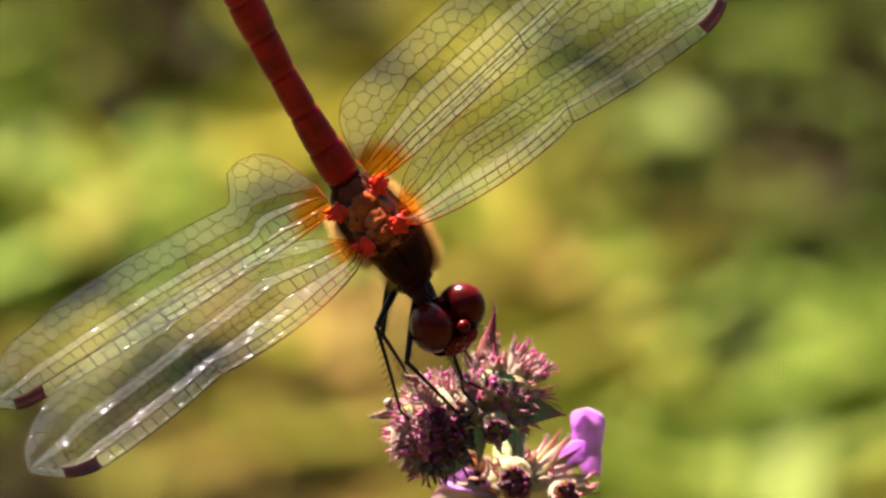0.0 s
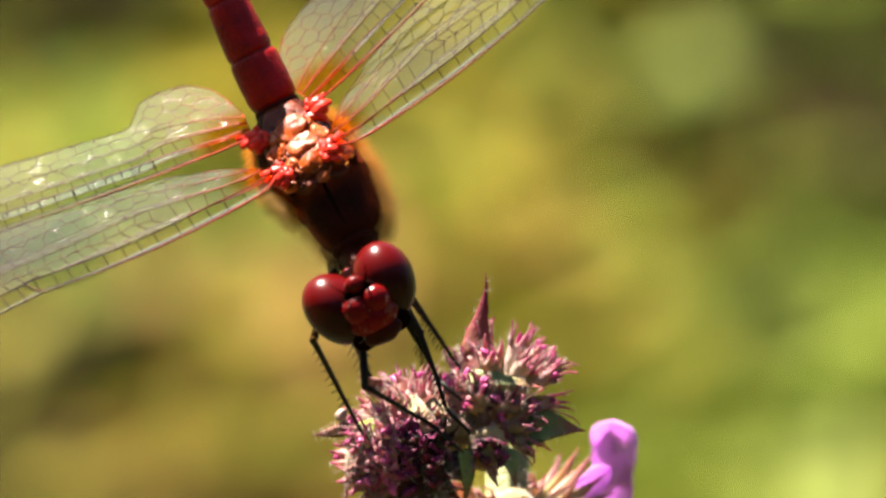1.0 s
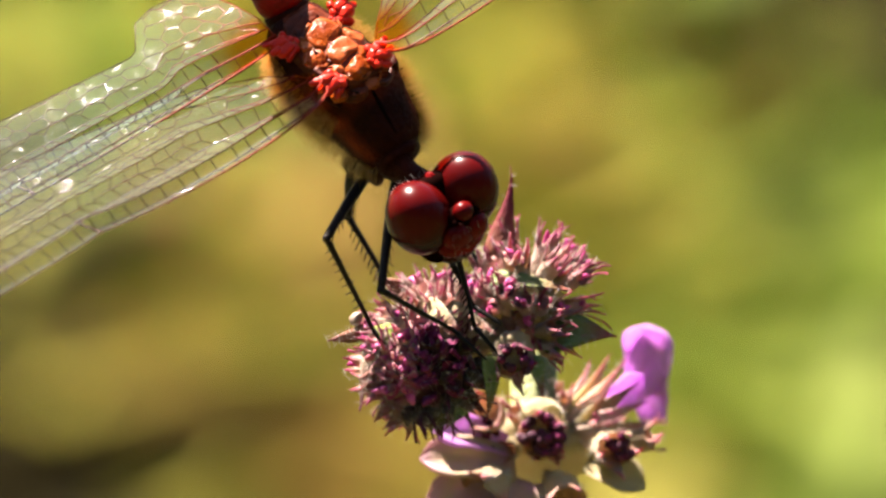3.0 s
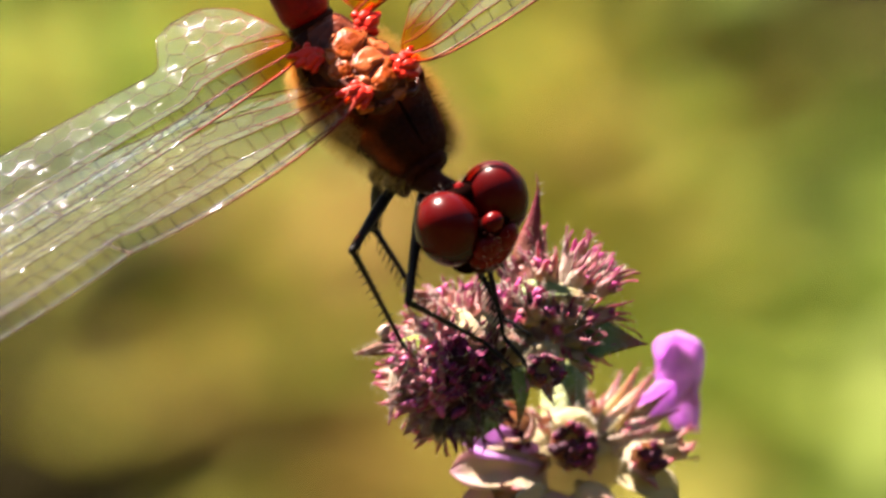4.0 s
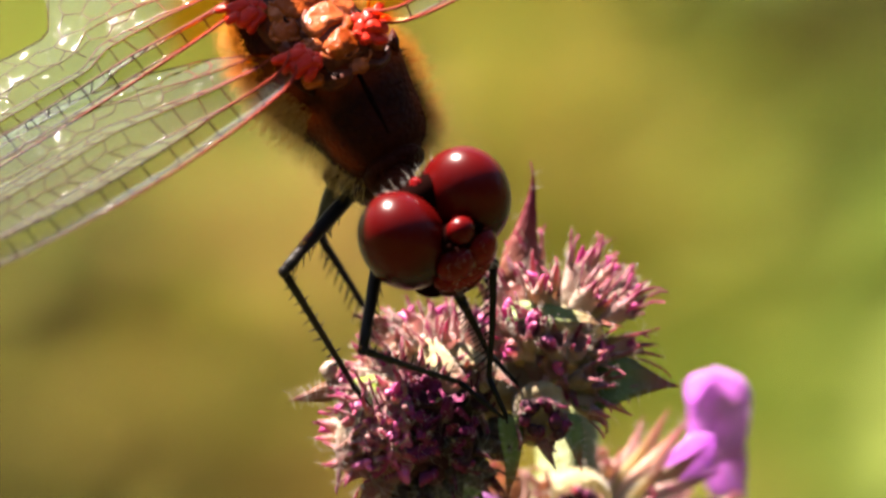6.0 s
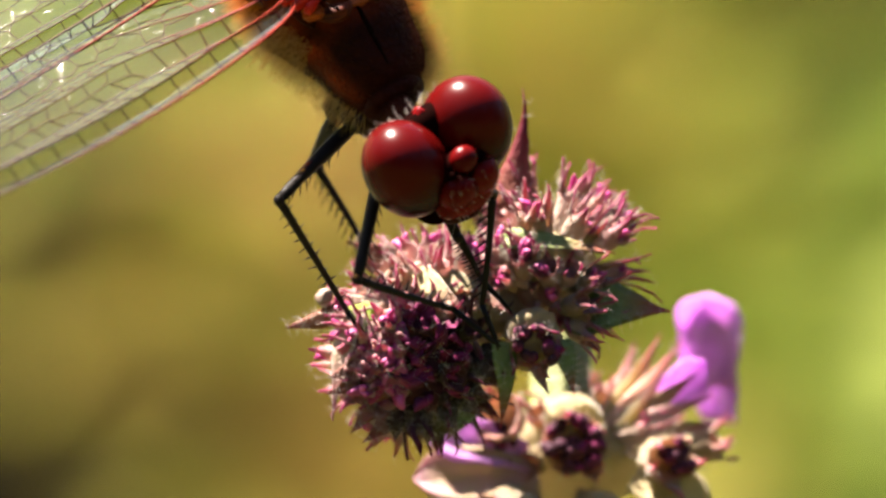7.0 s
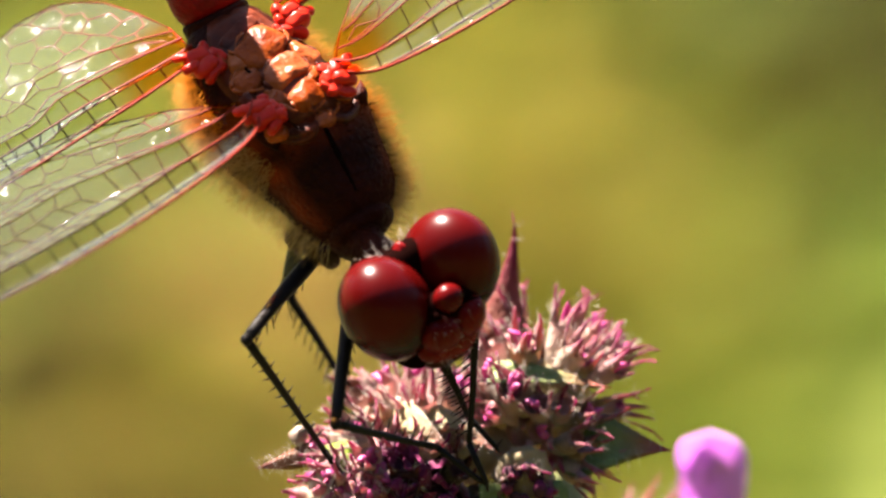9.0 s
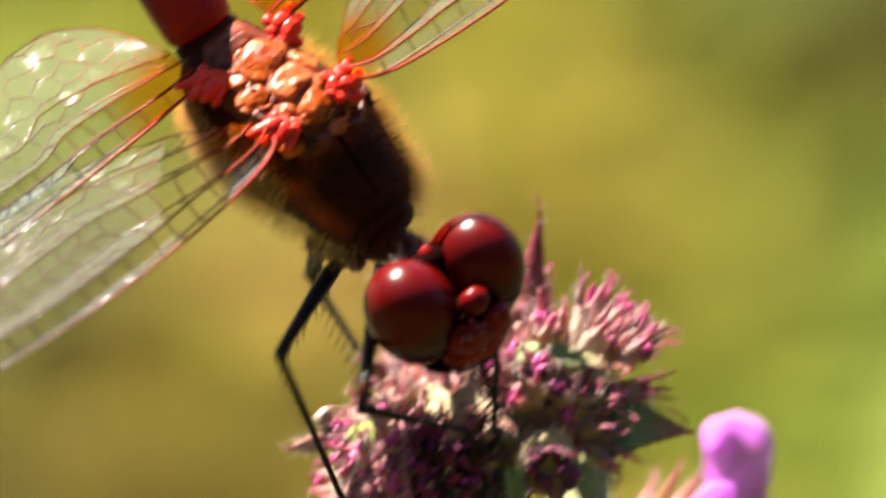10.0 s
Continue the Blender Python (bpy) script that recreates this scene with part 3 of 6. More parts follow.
def clump(center, radius, count, aim, wide, length, rad, tooth, materials, seed, inner=None, open_=0.6, squash=(1, 1, 1), shaded=None):
    """Calyces that stand out of a small core, within an angle of aim; shaded is a material that paints shade on the
    right-hand ones.
    """
    rng = random.Random(seed)
    aim = Vector(aim).normalized()
    made = []
    tries = 0
    while len(made) < count and tries < 4000:
        tries += 1
        d = Vector((rng.gauss(0, 1), rng.gauss(0, 1), rng.gauss(0, 1))).normalized()
        if d.angle(aim) > radians(wide):
            continue
        if any(d.angle(o) < radians(70) / math.sqrt(count) * 1.9 for o in made):
            continue
        made.append(d)
        p = Vector(center) + Vector([a * b for a, b in zip(d * radius, squash)])
        dd = (d + Vector((rng.uniform(-0.25, 0.25), rng.uniform(-0.1, 0.35), rng.uniform(-0.25, 0.25)))).normalized()
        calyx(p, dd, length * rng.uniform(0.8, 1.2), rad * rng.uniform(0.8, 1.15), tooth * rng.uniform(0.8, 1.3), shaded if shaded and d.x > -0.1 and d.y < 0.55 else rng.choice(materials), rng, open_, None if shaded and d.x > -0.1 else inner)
    return made


def core(c, r, material, name="flower_core"):
    g = Geo()
    g.blob(c, r, nu=36, nv=24)
    for p in g.v[::3]:
        FUZZ_SPOTS.append((p, (Vector(p) - Vector(c)).normalized()))
    g.rough(0.3, 1.1, c[0])
    g.rough(0.12, 3.5, c[0])
    return mint_part(name, g, material)


def florets(c, radius, count, size, seed):
    """Dark withered florets that fill the mouth of a cup."""
    rng = random.Random(seed)
    for _ in range(count):
        a, r = rng.uniform(0, 6.28), radius * math.sqrt(rng.random())
        g = Geo()
        d = Vector((math.cos(a) * r, math.sin(a) * r, rng.uniform(-0.15, 0.25)))
        g.blob(Vector(c) + d, (size * rng.uniform(0.7, 1.1), size * rng.uniform(0.8, 1.4), size), Euler((rng.uniform(-1, 1), rng.uniform(-1, 1), a)).to_matrix(), 10, 7,
               lambda s: max(0.0, s.y))
        mint_part("floret", g, M_FLORET)


def build_mint():
    rng = random.Random(3)
    # stem down to the soil, four-sided
    g = Geo()
    rings = []
    for i in range(16):
        h = 556 * (1 - (i / 15) ** 1.0)
        c = Vector((2.6 + 3.0 * math.sin(h / 180), -3.0 - h * math.cos(TILT), -7.4 - h * math.sin(TILT)))
        rings.append([c + Vector((math.cos(a), 0.0, math.sin(a))) * (1.0 + 0.0012 * h) * (1 + 0.12 * math.cos(4 * a)) for a in [2 * math.pi * j / 16 for j in range(16)]])
    g.loft(rings)
    mint_part("stem", g, M_STEM, "square hairy green stem")
    # cores
    core(c_at(330, 575, 1.2), (2.2, 2.3, 2.1), M_FLORET)
    core(d_at(670, 470, 0.0), (1.9, 1.3, 1.5), M_CALYX_PALE)
    core(d_at(480, 560, 0.4), (2.1, 1.25, 1.6), M_CALYX_PALE)
    core(c_at(620, 760, -1.2 - WHORL_BACK), (3.0, 1.9, 2.2), M_CALYX_PALE)
    clump(d_at(670, 470, 0.0), 1.25, 14, (0.1, 0.0, 1.0), 95, 0.9, 0.44, 1.0, [M_CALYX, M_CALYX_PALE, M_CALYX], 35, M_PETAL_PINK, 0.45, (1.4, 0.95, 1.1))
    clump(d_at(480, 560, 0.4), 1.45, 10, (-0.1, 0.3, 1.0), 90, 0.8, 0.5, 0.9, [M_CALYX_PALE, M_CALYX, M_CALYX_PALE], 36, None, 0.45, (1.4, 0.85, 1.15))
    clump(c_at(620, 760, -1.2 - WHORL_BACK), 1.9, 12, (0.1, 0.1, 1.0), 95, 0.9, 0.38, 0.6, [M_CALYX_PALE, M_CALYX_PALE, M_CALYX], 37, None, 0.45, (1.45, 0.9, 1.1))
    # upper bunch: tall cups with long purple teeth
    for x0, y0, x1, y1, w0, w1, rad, tooth, m in (
            (640, 410, 605, 285, -0.6, -0.8, 0.5, 1.0, M_CALYX), (700, 410, 745, 300, 0.0, 0.0, 0.46, 1.15, M_CALYX),
            (750, 415, 815, 325, -0.3, -0.5, 0.46, 1.1, M_CALYX), (770, 420, 870, 360, 0.1, 0.1, 0.46, 1.1, M_CALYX), (630, 430, 560, 340, 0.2, 0.4, 0.5, 0.9, M_CALYX),
            (710, 430, 775, 360, 0.8, 1.3, 0.48, 0.9, M_CALYX), (640, 440, 640, 350, 0.8, 1.3, 0.56, 1.1, M_CALYX_PALE), 
            (590, 490, 550, 420, 0.9, 1.4, 0.44, 0.8, M_CALYX), (620, 500, 610, 450, 1.3, 2.2, 0.44, 0.8, M_CALYX), (720, 510, 728, 480, 1.0, 2.0, 0.42, 0.5, M_CALYX),
            (690, 520, 660, 480, 1.4, 2.3, 0.42, 0.6, M_CALYX),
            (780, 430, 860, 400, 0.7, 1.0, 0.42, 0.9, M_CALYX), (570, 450, 530, 380, -0.6, -0.6, 0.44, 0.9, M_CALYX), (560, 520, 510, 450, 0.7, 1.0, 0.42, 0.7, M_CALYX)):
        p, q = d_at(x0, y0 - 12, w0), d_at(x1 + (x0 - x1) * 0.25, y1 - 22, w1)
        calyx(p, q - p, (q - p).length, rad, tooth * 1.15, m, rng, 0.35, M_PETAL_PINK if rng.random() < 0.75 else None, hairy=2.0)
    # dark teeth under the side leaf
    for x0, y0, x1, y1, w0, w1 in ((720, 560, 790, 575, 1.0, 1.6), (710, 590, 770, 620, 1.2, 1.6), (700, 560, 760, 540, 1.4, 2.0)):
        p, q = d_at(x0, y0, w0), d_at(x1, y1, w1)
        calyx(p, q - p, (q - p).length, 0.42, 0.9, M_CALYX_DARK, rng, 0.3, None)
    # bunch on the upper edge: pale pink, leafy
    for x0, y0, x1, y1, w0, w1, rad, tooth, m in (
            (370, 480, 330, 410, 0.2, 0.2, 0.46, 0.9, M_CALYX), (400, 470, 395, 400, 0.0, 0.0, 0.46, 0.8, M_CALYX), (440, 480, 440, 410, -0.4, -0.6, 0.46, 0.8, M_CALYX),
            (330, 500, 270, 440, 0.5, 0.8, 0.46, 0.8, M_CALYX), (300, 530, 220, 500, 0.8, 1.2, 0.46, 0.9, M_CALYX), (350, 520, 310, 470, 1.2, 1.9, 0.46, 0.8, M_CALYX_PALE),
            (400, 520, 380, 450, 1.0, 1.6, 0.46, 0.7, M_CALYX), (290, 560, 190, 550, 1.2, 1.8, 0.46, 0.9, M_CALYX), (460, 470, 480, 400, 0.4, 0.5, 0.42, 0.8, M_CALYX),
            (480, 490, 500, 430, 1.0, 1.5, 0.42, 0.7, M_CALYX), (280, 590, 190, 600, 1.6, 2.4, 0.44, 0.7, M_CALYX)):
        p, q = d_at(x0, y0, w0), d_at(x1, y1, w1)
        calyx(p, q - p, (q - p).length, rad, tooth, m, rng, 0.35, M_PETAL_PINK if rng.random() < 0.5 else None, hairy=2.0)
    # front bunch, wine coloured, its young buds like beads; shade is painted on its right side
    clump(c_at(330, 580, 1.2), 1.95, 24, (-0.1, -0.15, 1.0), 105, 0.85, 0.48, 0.85, [M_CALYX, M_CALYX_DARK, M_CALYX], 32, M_PETAL_PINK, 0.45, (1.1, 1.0, 1.0), M_CUP_GREEN_SHADE)
    bead_rng = random.Random(12)
    for _ in range(80):
        d = Vector((bead_rng.gauss(-0.35, 0.45), bead_rng.gauss(0.05, 0.45), 1.0)).normalized()
        g = Geo()
        rr = bead_rng.uniform(0.2, 0.36)
        g.blob(c_at(330, 580, 1.2) + Vector((d.x * 2.75, d.y * 2.5, d.z * 2.55)), (rr * 0.55, rr * 1.6, rr * 0.7), Euler((bead_rng.uniform(-1, 1), bead_rng.uniform(-1, 1), bead_rng.uniform(-1.5, 1.5))).to_matrix(), 14, 10,
               lambda s: 0.5 + 0.5 * s.z)
        g.rough(0.3, 2.2, rr * 40).rough(0.08, 6.0, rr * 40)
        # buds on the right get the dark floret colour as painted shade
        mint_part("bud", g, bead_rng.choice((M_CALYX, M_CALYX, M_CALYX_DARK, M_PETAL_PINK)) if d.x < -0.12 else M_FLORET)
        FUZZ_SPOTS.extend((c_at(330, 580, 1.2) + (d + Vector((bead_rng.uniform(-0.1, 0.1), bead_rng.uniform(-0.1, 0.1), 0))) * 2.7, d) for _ in range(6))
    # pointed sepals round the lower rim of the bunch, darker on the right
    rim_rng = random.Random(44)
    for deg in (-168, -152, -135, -120, -104, -90, -76, -60, -44, -28, -10):
        a = radians(deg + rim_rng.uniform(-5, 5))
        o = Vector((math.cos(a), math.sin(a), 0))
        c = c_at(330, 575, 1.2)
        bract(c + o * 2.0 + Vector((0, 0, 1.5)), c + o * rim_rng.uniform(3.0, 3.6) + Vector((rim_rng.uniform(-0.3, 0.3), -0.1, rim_rng.uniform(1.2, 2.2))),
              rim_rng.uniform(0.4, 0.6), M_BRACT_RED if deg < -110 else M_CUP_GREEN_SHADE, 0.4, sag=0.25, name="sepal")
    # cup in the middle that faces out and hangs
    core(e_at(645, 225, 1.9), (1.0, 1.05, 0.8), M_CALYX_PALE, "cup")
    calyx(e_at(640, 215, 1.5), (0.1, -0.35, 0.9), 1.2, 0.85, 0.8, M_CALYX, rng, 0.1, None, hairy=3.0)
    florets(e_at(650, 240, 2.7), 0.8, 14, 0.26, 61)
    # lower whorl: pale cups
    for x, y, w, d, ln, rd, tooth, m in (
            (745, 470, 0.6, (0.0, -0.25, 1.0), 1.2, 1.05, 0.8, M_CALYX_PALE), (930, 520, 0.8, (0.45, -0.1, 0.9), 1.6, 0.85, 1.0, M_CALYX_PALE),
            (1000, 520, 0.4, (0.95, 0.3, 0.2), 1.5, 0.6, 1.1, M_CALYX_PALE), (590, 450, 0.4, (-0.3, 0.3, 0.9), 1.6, 0.9, 0.6, M_CALYX_PALE),
            (600, 610, 1.0, (-0.35, -0.5, 0.9), 2.0, 1.0, 0.9, M_CALYX_PALE), (790, 620, 0.8, (0.3, -0.7, 0.8), 2.0, 1.0, 0.8, M_CALYX_PALE)):
        calyx(e_at(x, y, w - WHORL_BACK), d, ln, rd, tooth, m, rng, 0.4, None, hairy=2.5)
    core(e_at(742, 440, 0.9 - WHORL_BACK), (1.15, 1.1, 0.9), M_CALYX_PALE, "cup")
    florets(e_at(740, 490, 1.95 - WHORL_BACK), 1.0, 26, 0.28, 62)
    florets(e_at(1000, 530, 2.0 - WHORL_BACK), 0.7, 12, 0.24, 63)
    florets(e_at(560, 490, 1.4 - WHORL_BACK), 0.7, 12, 0.24, 64)
    s = Geo()
    s.blob(e_at(1025, 480, 2.4 - WHORL_BACK), (0.17, 0.17, 0.17), nu=10, nv=8)
    mint_part("anther", s, M_CALYX_PALE)
    # violet corollas
    petal(e_at(1122, 450, -13.0), (-0.1, 1.0, 0.05), (-0.5, 0.1, 1.0), 4.7, 1.05, 0.06, M_PETAL, rng, "corolla")
    petal(e_at(1030, 380, -12.4), (0.28, 0.9, 0.1), (0.4, 0.1, 1.0), 3.7, 0.95, 0.10, M_PETAL, rng, "corolla")
    petal(e_at(1098, 360, -12.5), (0.0, 1.0, 0.1), (-0.2, 0.0, 1.0), 3.3, 1.15, 0.08, M_PETAL, rng, "corolla")
    petal(e_at(1060, 220, -12.2), (0.15, 0.8, 0.5), (0.1, -0.4, 1.0), 1.7, 1.0, 0.2, M_PETAL, rng, "corolla")
    for c, d, up, ln, wd, m in (
            ((5.8, -5.6, -0.4), (0.75, 0.65, 0.2), (0.3, -0.2, 1.0), 2.6, 0.7, M_PETAL),
            ((1.4, -7.5, 0.9), (-0.95, 0.2, 0.25), (0.0, 0.5, 1.0), 3.9, 0.85, M_PETAL),
            ((1.8, -8.5, 1.2), (-0.98, 0.05, 0.2), (0.0, 0.5, 1.0), 4.6, 1.1, M_PETAL_WHITE), ((1.6, -9.6, 1.3), (-0.95, -0.15, 0.3), (0.0, 0.5, 1.0), 4.2, 1.1, M_PETAL_WHITE),
            ((2.6, -9.2, 1.4), (-0.2, -0.9, 0.4), (0.0, 0.5, 1.0), 2.6, 1.0, M_PETAL_WHITE), ((5.2, -8.2, 0.8), (0.85, -0.35, 0.3), (0.0, 0.4, 1.0), 3.2, 0.8, M_CALYX_PALE)):
        petal(Vector(c) - Vector((0, 0, WHORL_BACK)), d, up, ln, wd, 0.12, m, rng, "corolla")
    # pale hairy leaves of the whorl beside the corolla
    for k, (u, v, w, wd) in enumerate(((5.3, -3.3, -0.6, 0.5), (6.2, -3.0, -0.2, 0.6), (7.0, -3.2, 0.2, 0.6), (7.6, -4.3, 0.5, 0.65), (8.1, -5.2, 0.7, 0.6), (8.6, -6.2, 0.9, 0.6), (8.3, -7.2, 1.0, 0.5),
                                       (6.2, -4.6, 1.0, 0.55), (7.0, -6.0, 1.4, 0.5))):
        bract((4.2 + 0.12 * (k % 4), -6.4 - 0.1 * k, -WHORL_BACK), (u, v, w - WHORL_BACK), wd * 1.25, (M_CALYX, M_CALYX_PALE)[k % 2], 0.35, (0.1, 0.1, 1.0), 0.3)
    # bracts
    thorn(d_at(612, 330, -0.5), d_at(605, 30, -0.6), 1.05, M_BRACT_RED)
    thorn(d_at(560, 380, 0.2), d_at(540, 270, 0.1), 0.4, M_CALYX)
    for x0, y0, x1, y1, w0, w1 in ((690, 380, 720, 232, -0.2, -0.3), (730, 390, 795, 250, 0.2, 0.2), (760, 395, 835, 262, -0.4, -0.6), (775, 400, 868, 290, 0.2, 0.3), (790, 410, 905, 345, 0.4, 0.6),
                                   (660, 400, 668, 265, 0.5, 0.6), (700, 420, 752, 300, 0.9, 1.3), (620, 440, 596, 320, 1.0, 1.5), (740, 440, 815, 345, 0.8, 1.2), (580, 470, 548, 380, 1.1, 1.6),
                                   (660, 470, 672, 395, 1.4, 2.2), (610, 500, 628, 430, 1.5, 2.3), (700, 490, 745, 420, 1.2, 2.0), (540, 500, 500, 420, 0.9, 1.2)):
        thorn(d_at(x0, y0, w0), d_at(x1, y1, w1), rng.uniform(0.28, 0.4), M_CALYX)
    for x0, y0, x1, y1, w0, w1, wd in ((420, 500, 300, 440, 1.2, 1.7, 0.6), (400, 520, 250, 480, 1.5, 2.0, 0.6), (380, 540, 225, 520, 1.8, 2.4, 0.55), (440, 490, 370, 410, 0.9, 1.1, 0.6),
                                       (460, 500, 470, 420, 1.2, 1.8, 0.5), (350, 550, 200, 560, 2.0, 2.7, 0.5), (480, 520, 520, 450, 1.4, 2.2, 0.5)):
        bract(d_at(x0, y0, w0), d_at(x1, y1, w1), wd, M_CALYX, 0.35, sag=0.2)
    bract(d_at(560, 400, 1.6), d_at(835, 425, 1.9), 0.75, M_BRACT, 0.5, (0.0, 0.75, 0.7), 0.15)
    bract(d_at(720, 560, 1.0), d_at(968, 565, 0.9), 1.75, M_BRACT, 0.35, (0.1, 0.45, 0.9), 0.25)
    bract(d_at(160, 575, 2.2), d_at(42, 600, 1.9), 0.42, M_BRACT_RED, 0.4)
    bract(d_at(190, 560, 2.0), d_at(60, 590, 1.7), 0.5, M_BRACT_RED, 0.4)
    bract(d_at(300, 430, 0.4), d_at(190, 395, 0.2), 0.5, M_BRACT_RED, 0.4)
    bract(d_at(400, 480, 1.8), d_at(590, 570, 2.6), 0.75, M_CALYX_PALE, 0.2, (0.2, 0.5, 0.85), 0.3)
    bract(d_at(350, 480, 1.8), d_at(480, 560, 3.0), 0.8, M_CALYX_PALE, 0.2, (-0.2, 0.5, 0.85), 0.3)
    bract(e_at(230, 160, 2.6), e_at(160, 418, 2.6), 0.8, M_CALYX, 0.5, (-0.7, 0.0, 0.7), 0.2)
    bract(e_at(320, 400, 2.6), e_at(232, 472, 2.8), 0.6, M_BRACT_RED, 0.4)
    bract(e_at(300, 330, 3.0), e_at(240, 385, 3.2), 0.5, M_BRACT_RED, 0.4)
    bract(e_at(500, 380, 2.8), e_at(430, 470, 3.2), 0.5, M_BRACT, 0.4)
    bract(e_at(560, 230, 2.6), e_at(565, 440, 2.6), 0.75, M_BRACT, 0.5, (0.6, 0.0, 0.8), 0.2)
    bract(e_at(700, 230, 2.4), e_at(745, 362, 2.6), 0.65, M_BRACT, 0.5, (0.4, 0.2, 0.9), 0.1)
    bract(e_at(650, 290, 2.8), e_at(685, 362, 3.0), 0.3, M_BRACT_RED, 0.4)
    bract(d_at(225, 545, 2.4), d_at(245, 625, 3.3), 0.7, LEAF_TONES["bright"], 0.2)
    bract(e_at(600, 620, 1.0), e_at(640, 700, 2.0), 1.0, M_CALYX_PALE, 0.3)
    # seed stuck by the claw tip
    s = Geo()
    s.blob(d_at(140, 525, 2.0), (0.3, 0.36, 0.3), nu=16, nv=12)
    s.rough(0.12, 3.0)
    mint_part("bud", s, M_SEED)
    mint_part("plant_hairs", hair_geo(FUZZ_SPOTS, 0.4, 0.005, 0.7, random.Random(9)), M_FUZZ, "fine white hairs", kind="stuff")


build_mint()

# ---- the dragonfly: +X its right, +Y ahead, +Z its back ----
dragonfly = tagged(new("dragonfly"), "red dragonfly with clear veined wings perched on the flower head", "dragonfly")

THORAX = [  # y, z of the middle, half width, half height
    (-3.7, 0.45, 0.9, 1.0), (-3.2, 0.35, 1.5, 1.35), (-2.3, 0.1, 1.95, 1.7), (-1.0, -0.1, 2.25, 2.2), (0.4, -0.3, 2.4, 2.65), (1.6, -0.3, 2.42, 2.65),
    (2.6, -0.55, 2.22, 2.3), (3.4, -0.7, 2.08, 2.0), (4.0, -0.75, 1.88, 1.75), (4.4, -0.8, 1.62, 1.55), (4.7, -0.85, 1.22, 1.25), (4.95, -0.9, 0.6, 0.7)]


def thorax_at(y):
    for a, b in zip(THORAX, THORAX[1:]):
        if a[0] <= y <= b[0]:
            f = (y - a[0]) / (b[0] - a[0])
            return [p + (q - p) * f for p, q in zip(a, b)]
    return list(THORAX[0] if y < 0 else THORAX[-1])


def thorax_point(y, ang, out=1.0):
    """ang from the back's middle line, in degrees, towards its right."""
    _, z, w, h = thorax_at(y)
    a = radians(ang)
    c, s = math.cos(a), math.sin(a)
    flat = 0.92 if c > 0.6 and y > -2.5 else 1.0
    lean = -0.3 * max(0.0, min(1.0, (y + 1.0) / 2.5))
    if s > 0:
        w *= 1 - 0.22 * max(0.0, min(1.0, (y - 0.5) / 2.0))
    return Vector((s * w * out + lean, y, z + c * h * out * flat))


def lump(c, r, turn=(0, 0, 0), nu=12, nv=8, power=0.85):
    g = Geo()
    g.blob(c, r, Euler([radians(a) for a in turn]).to_matrix(), nu, nv, power=power)
    return g


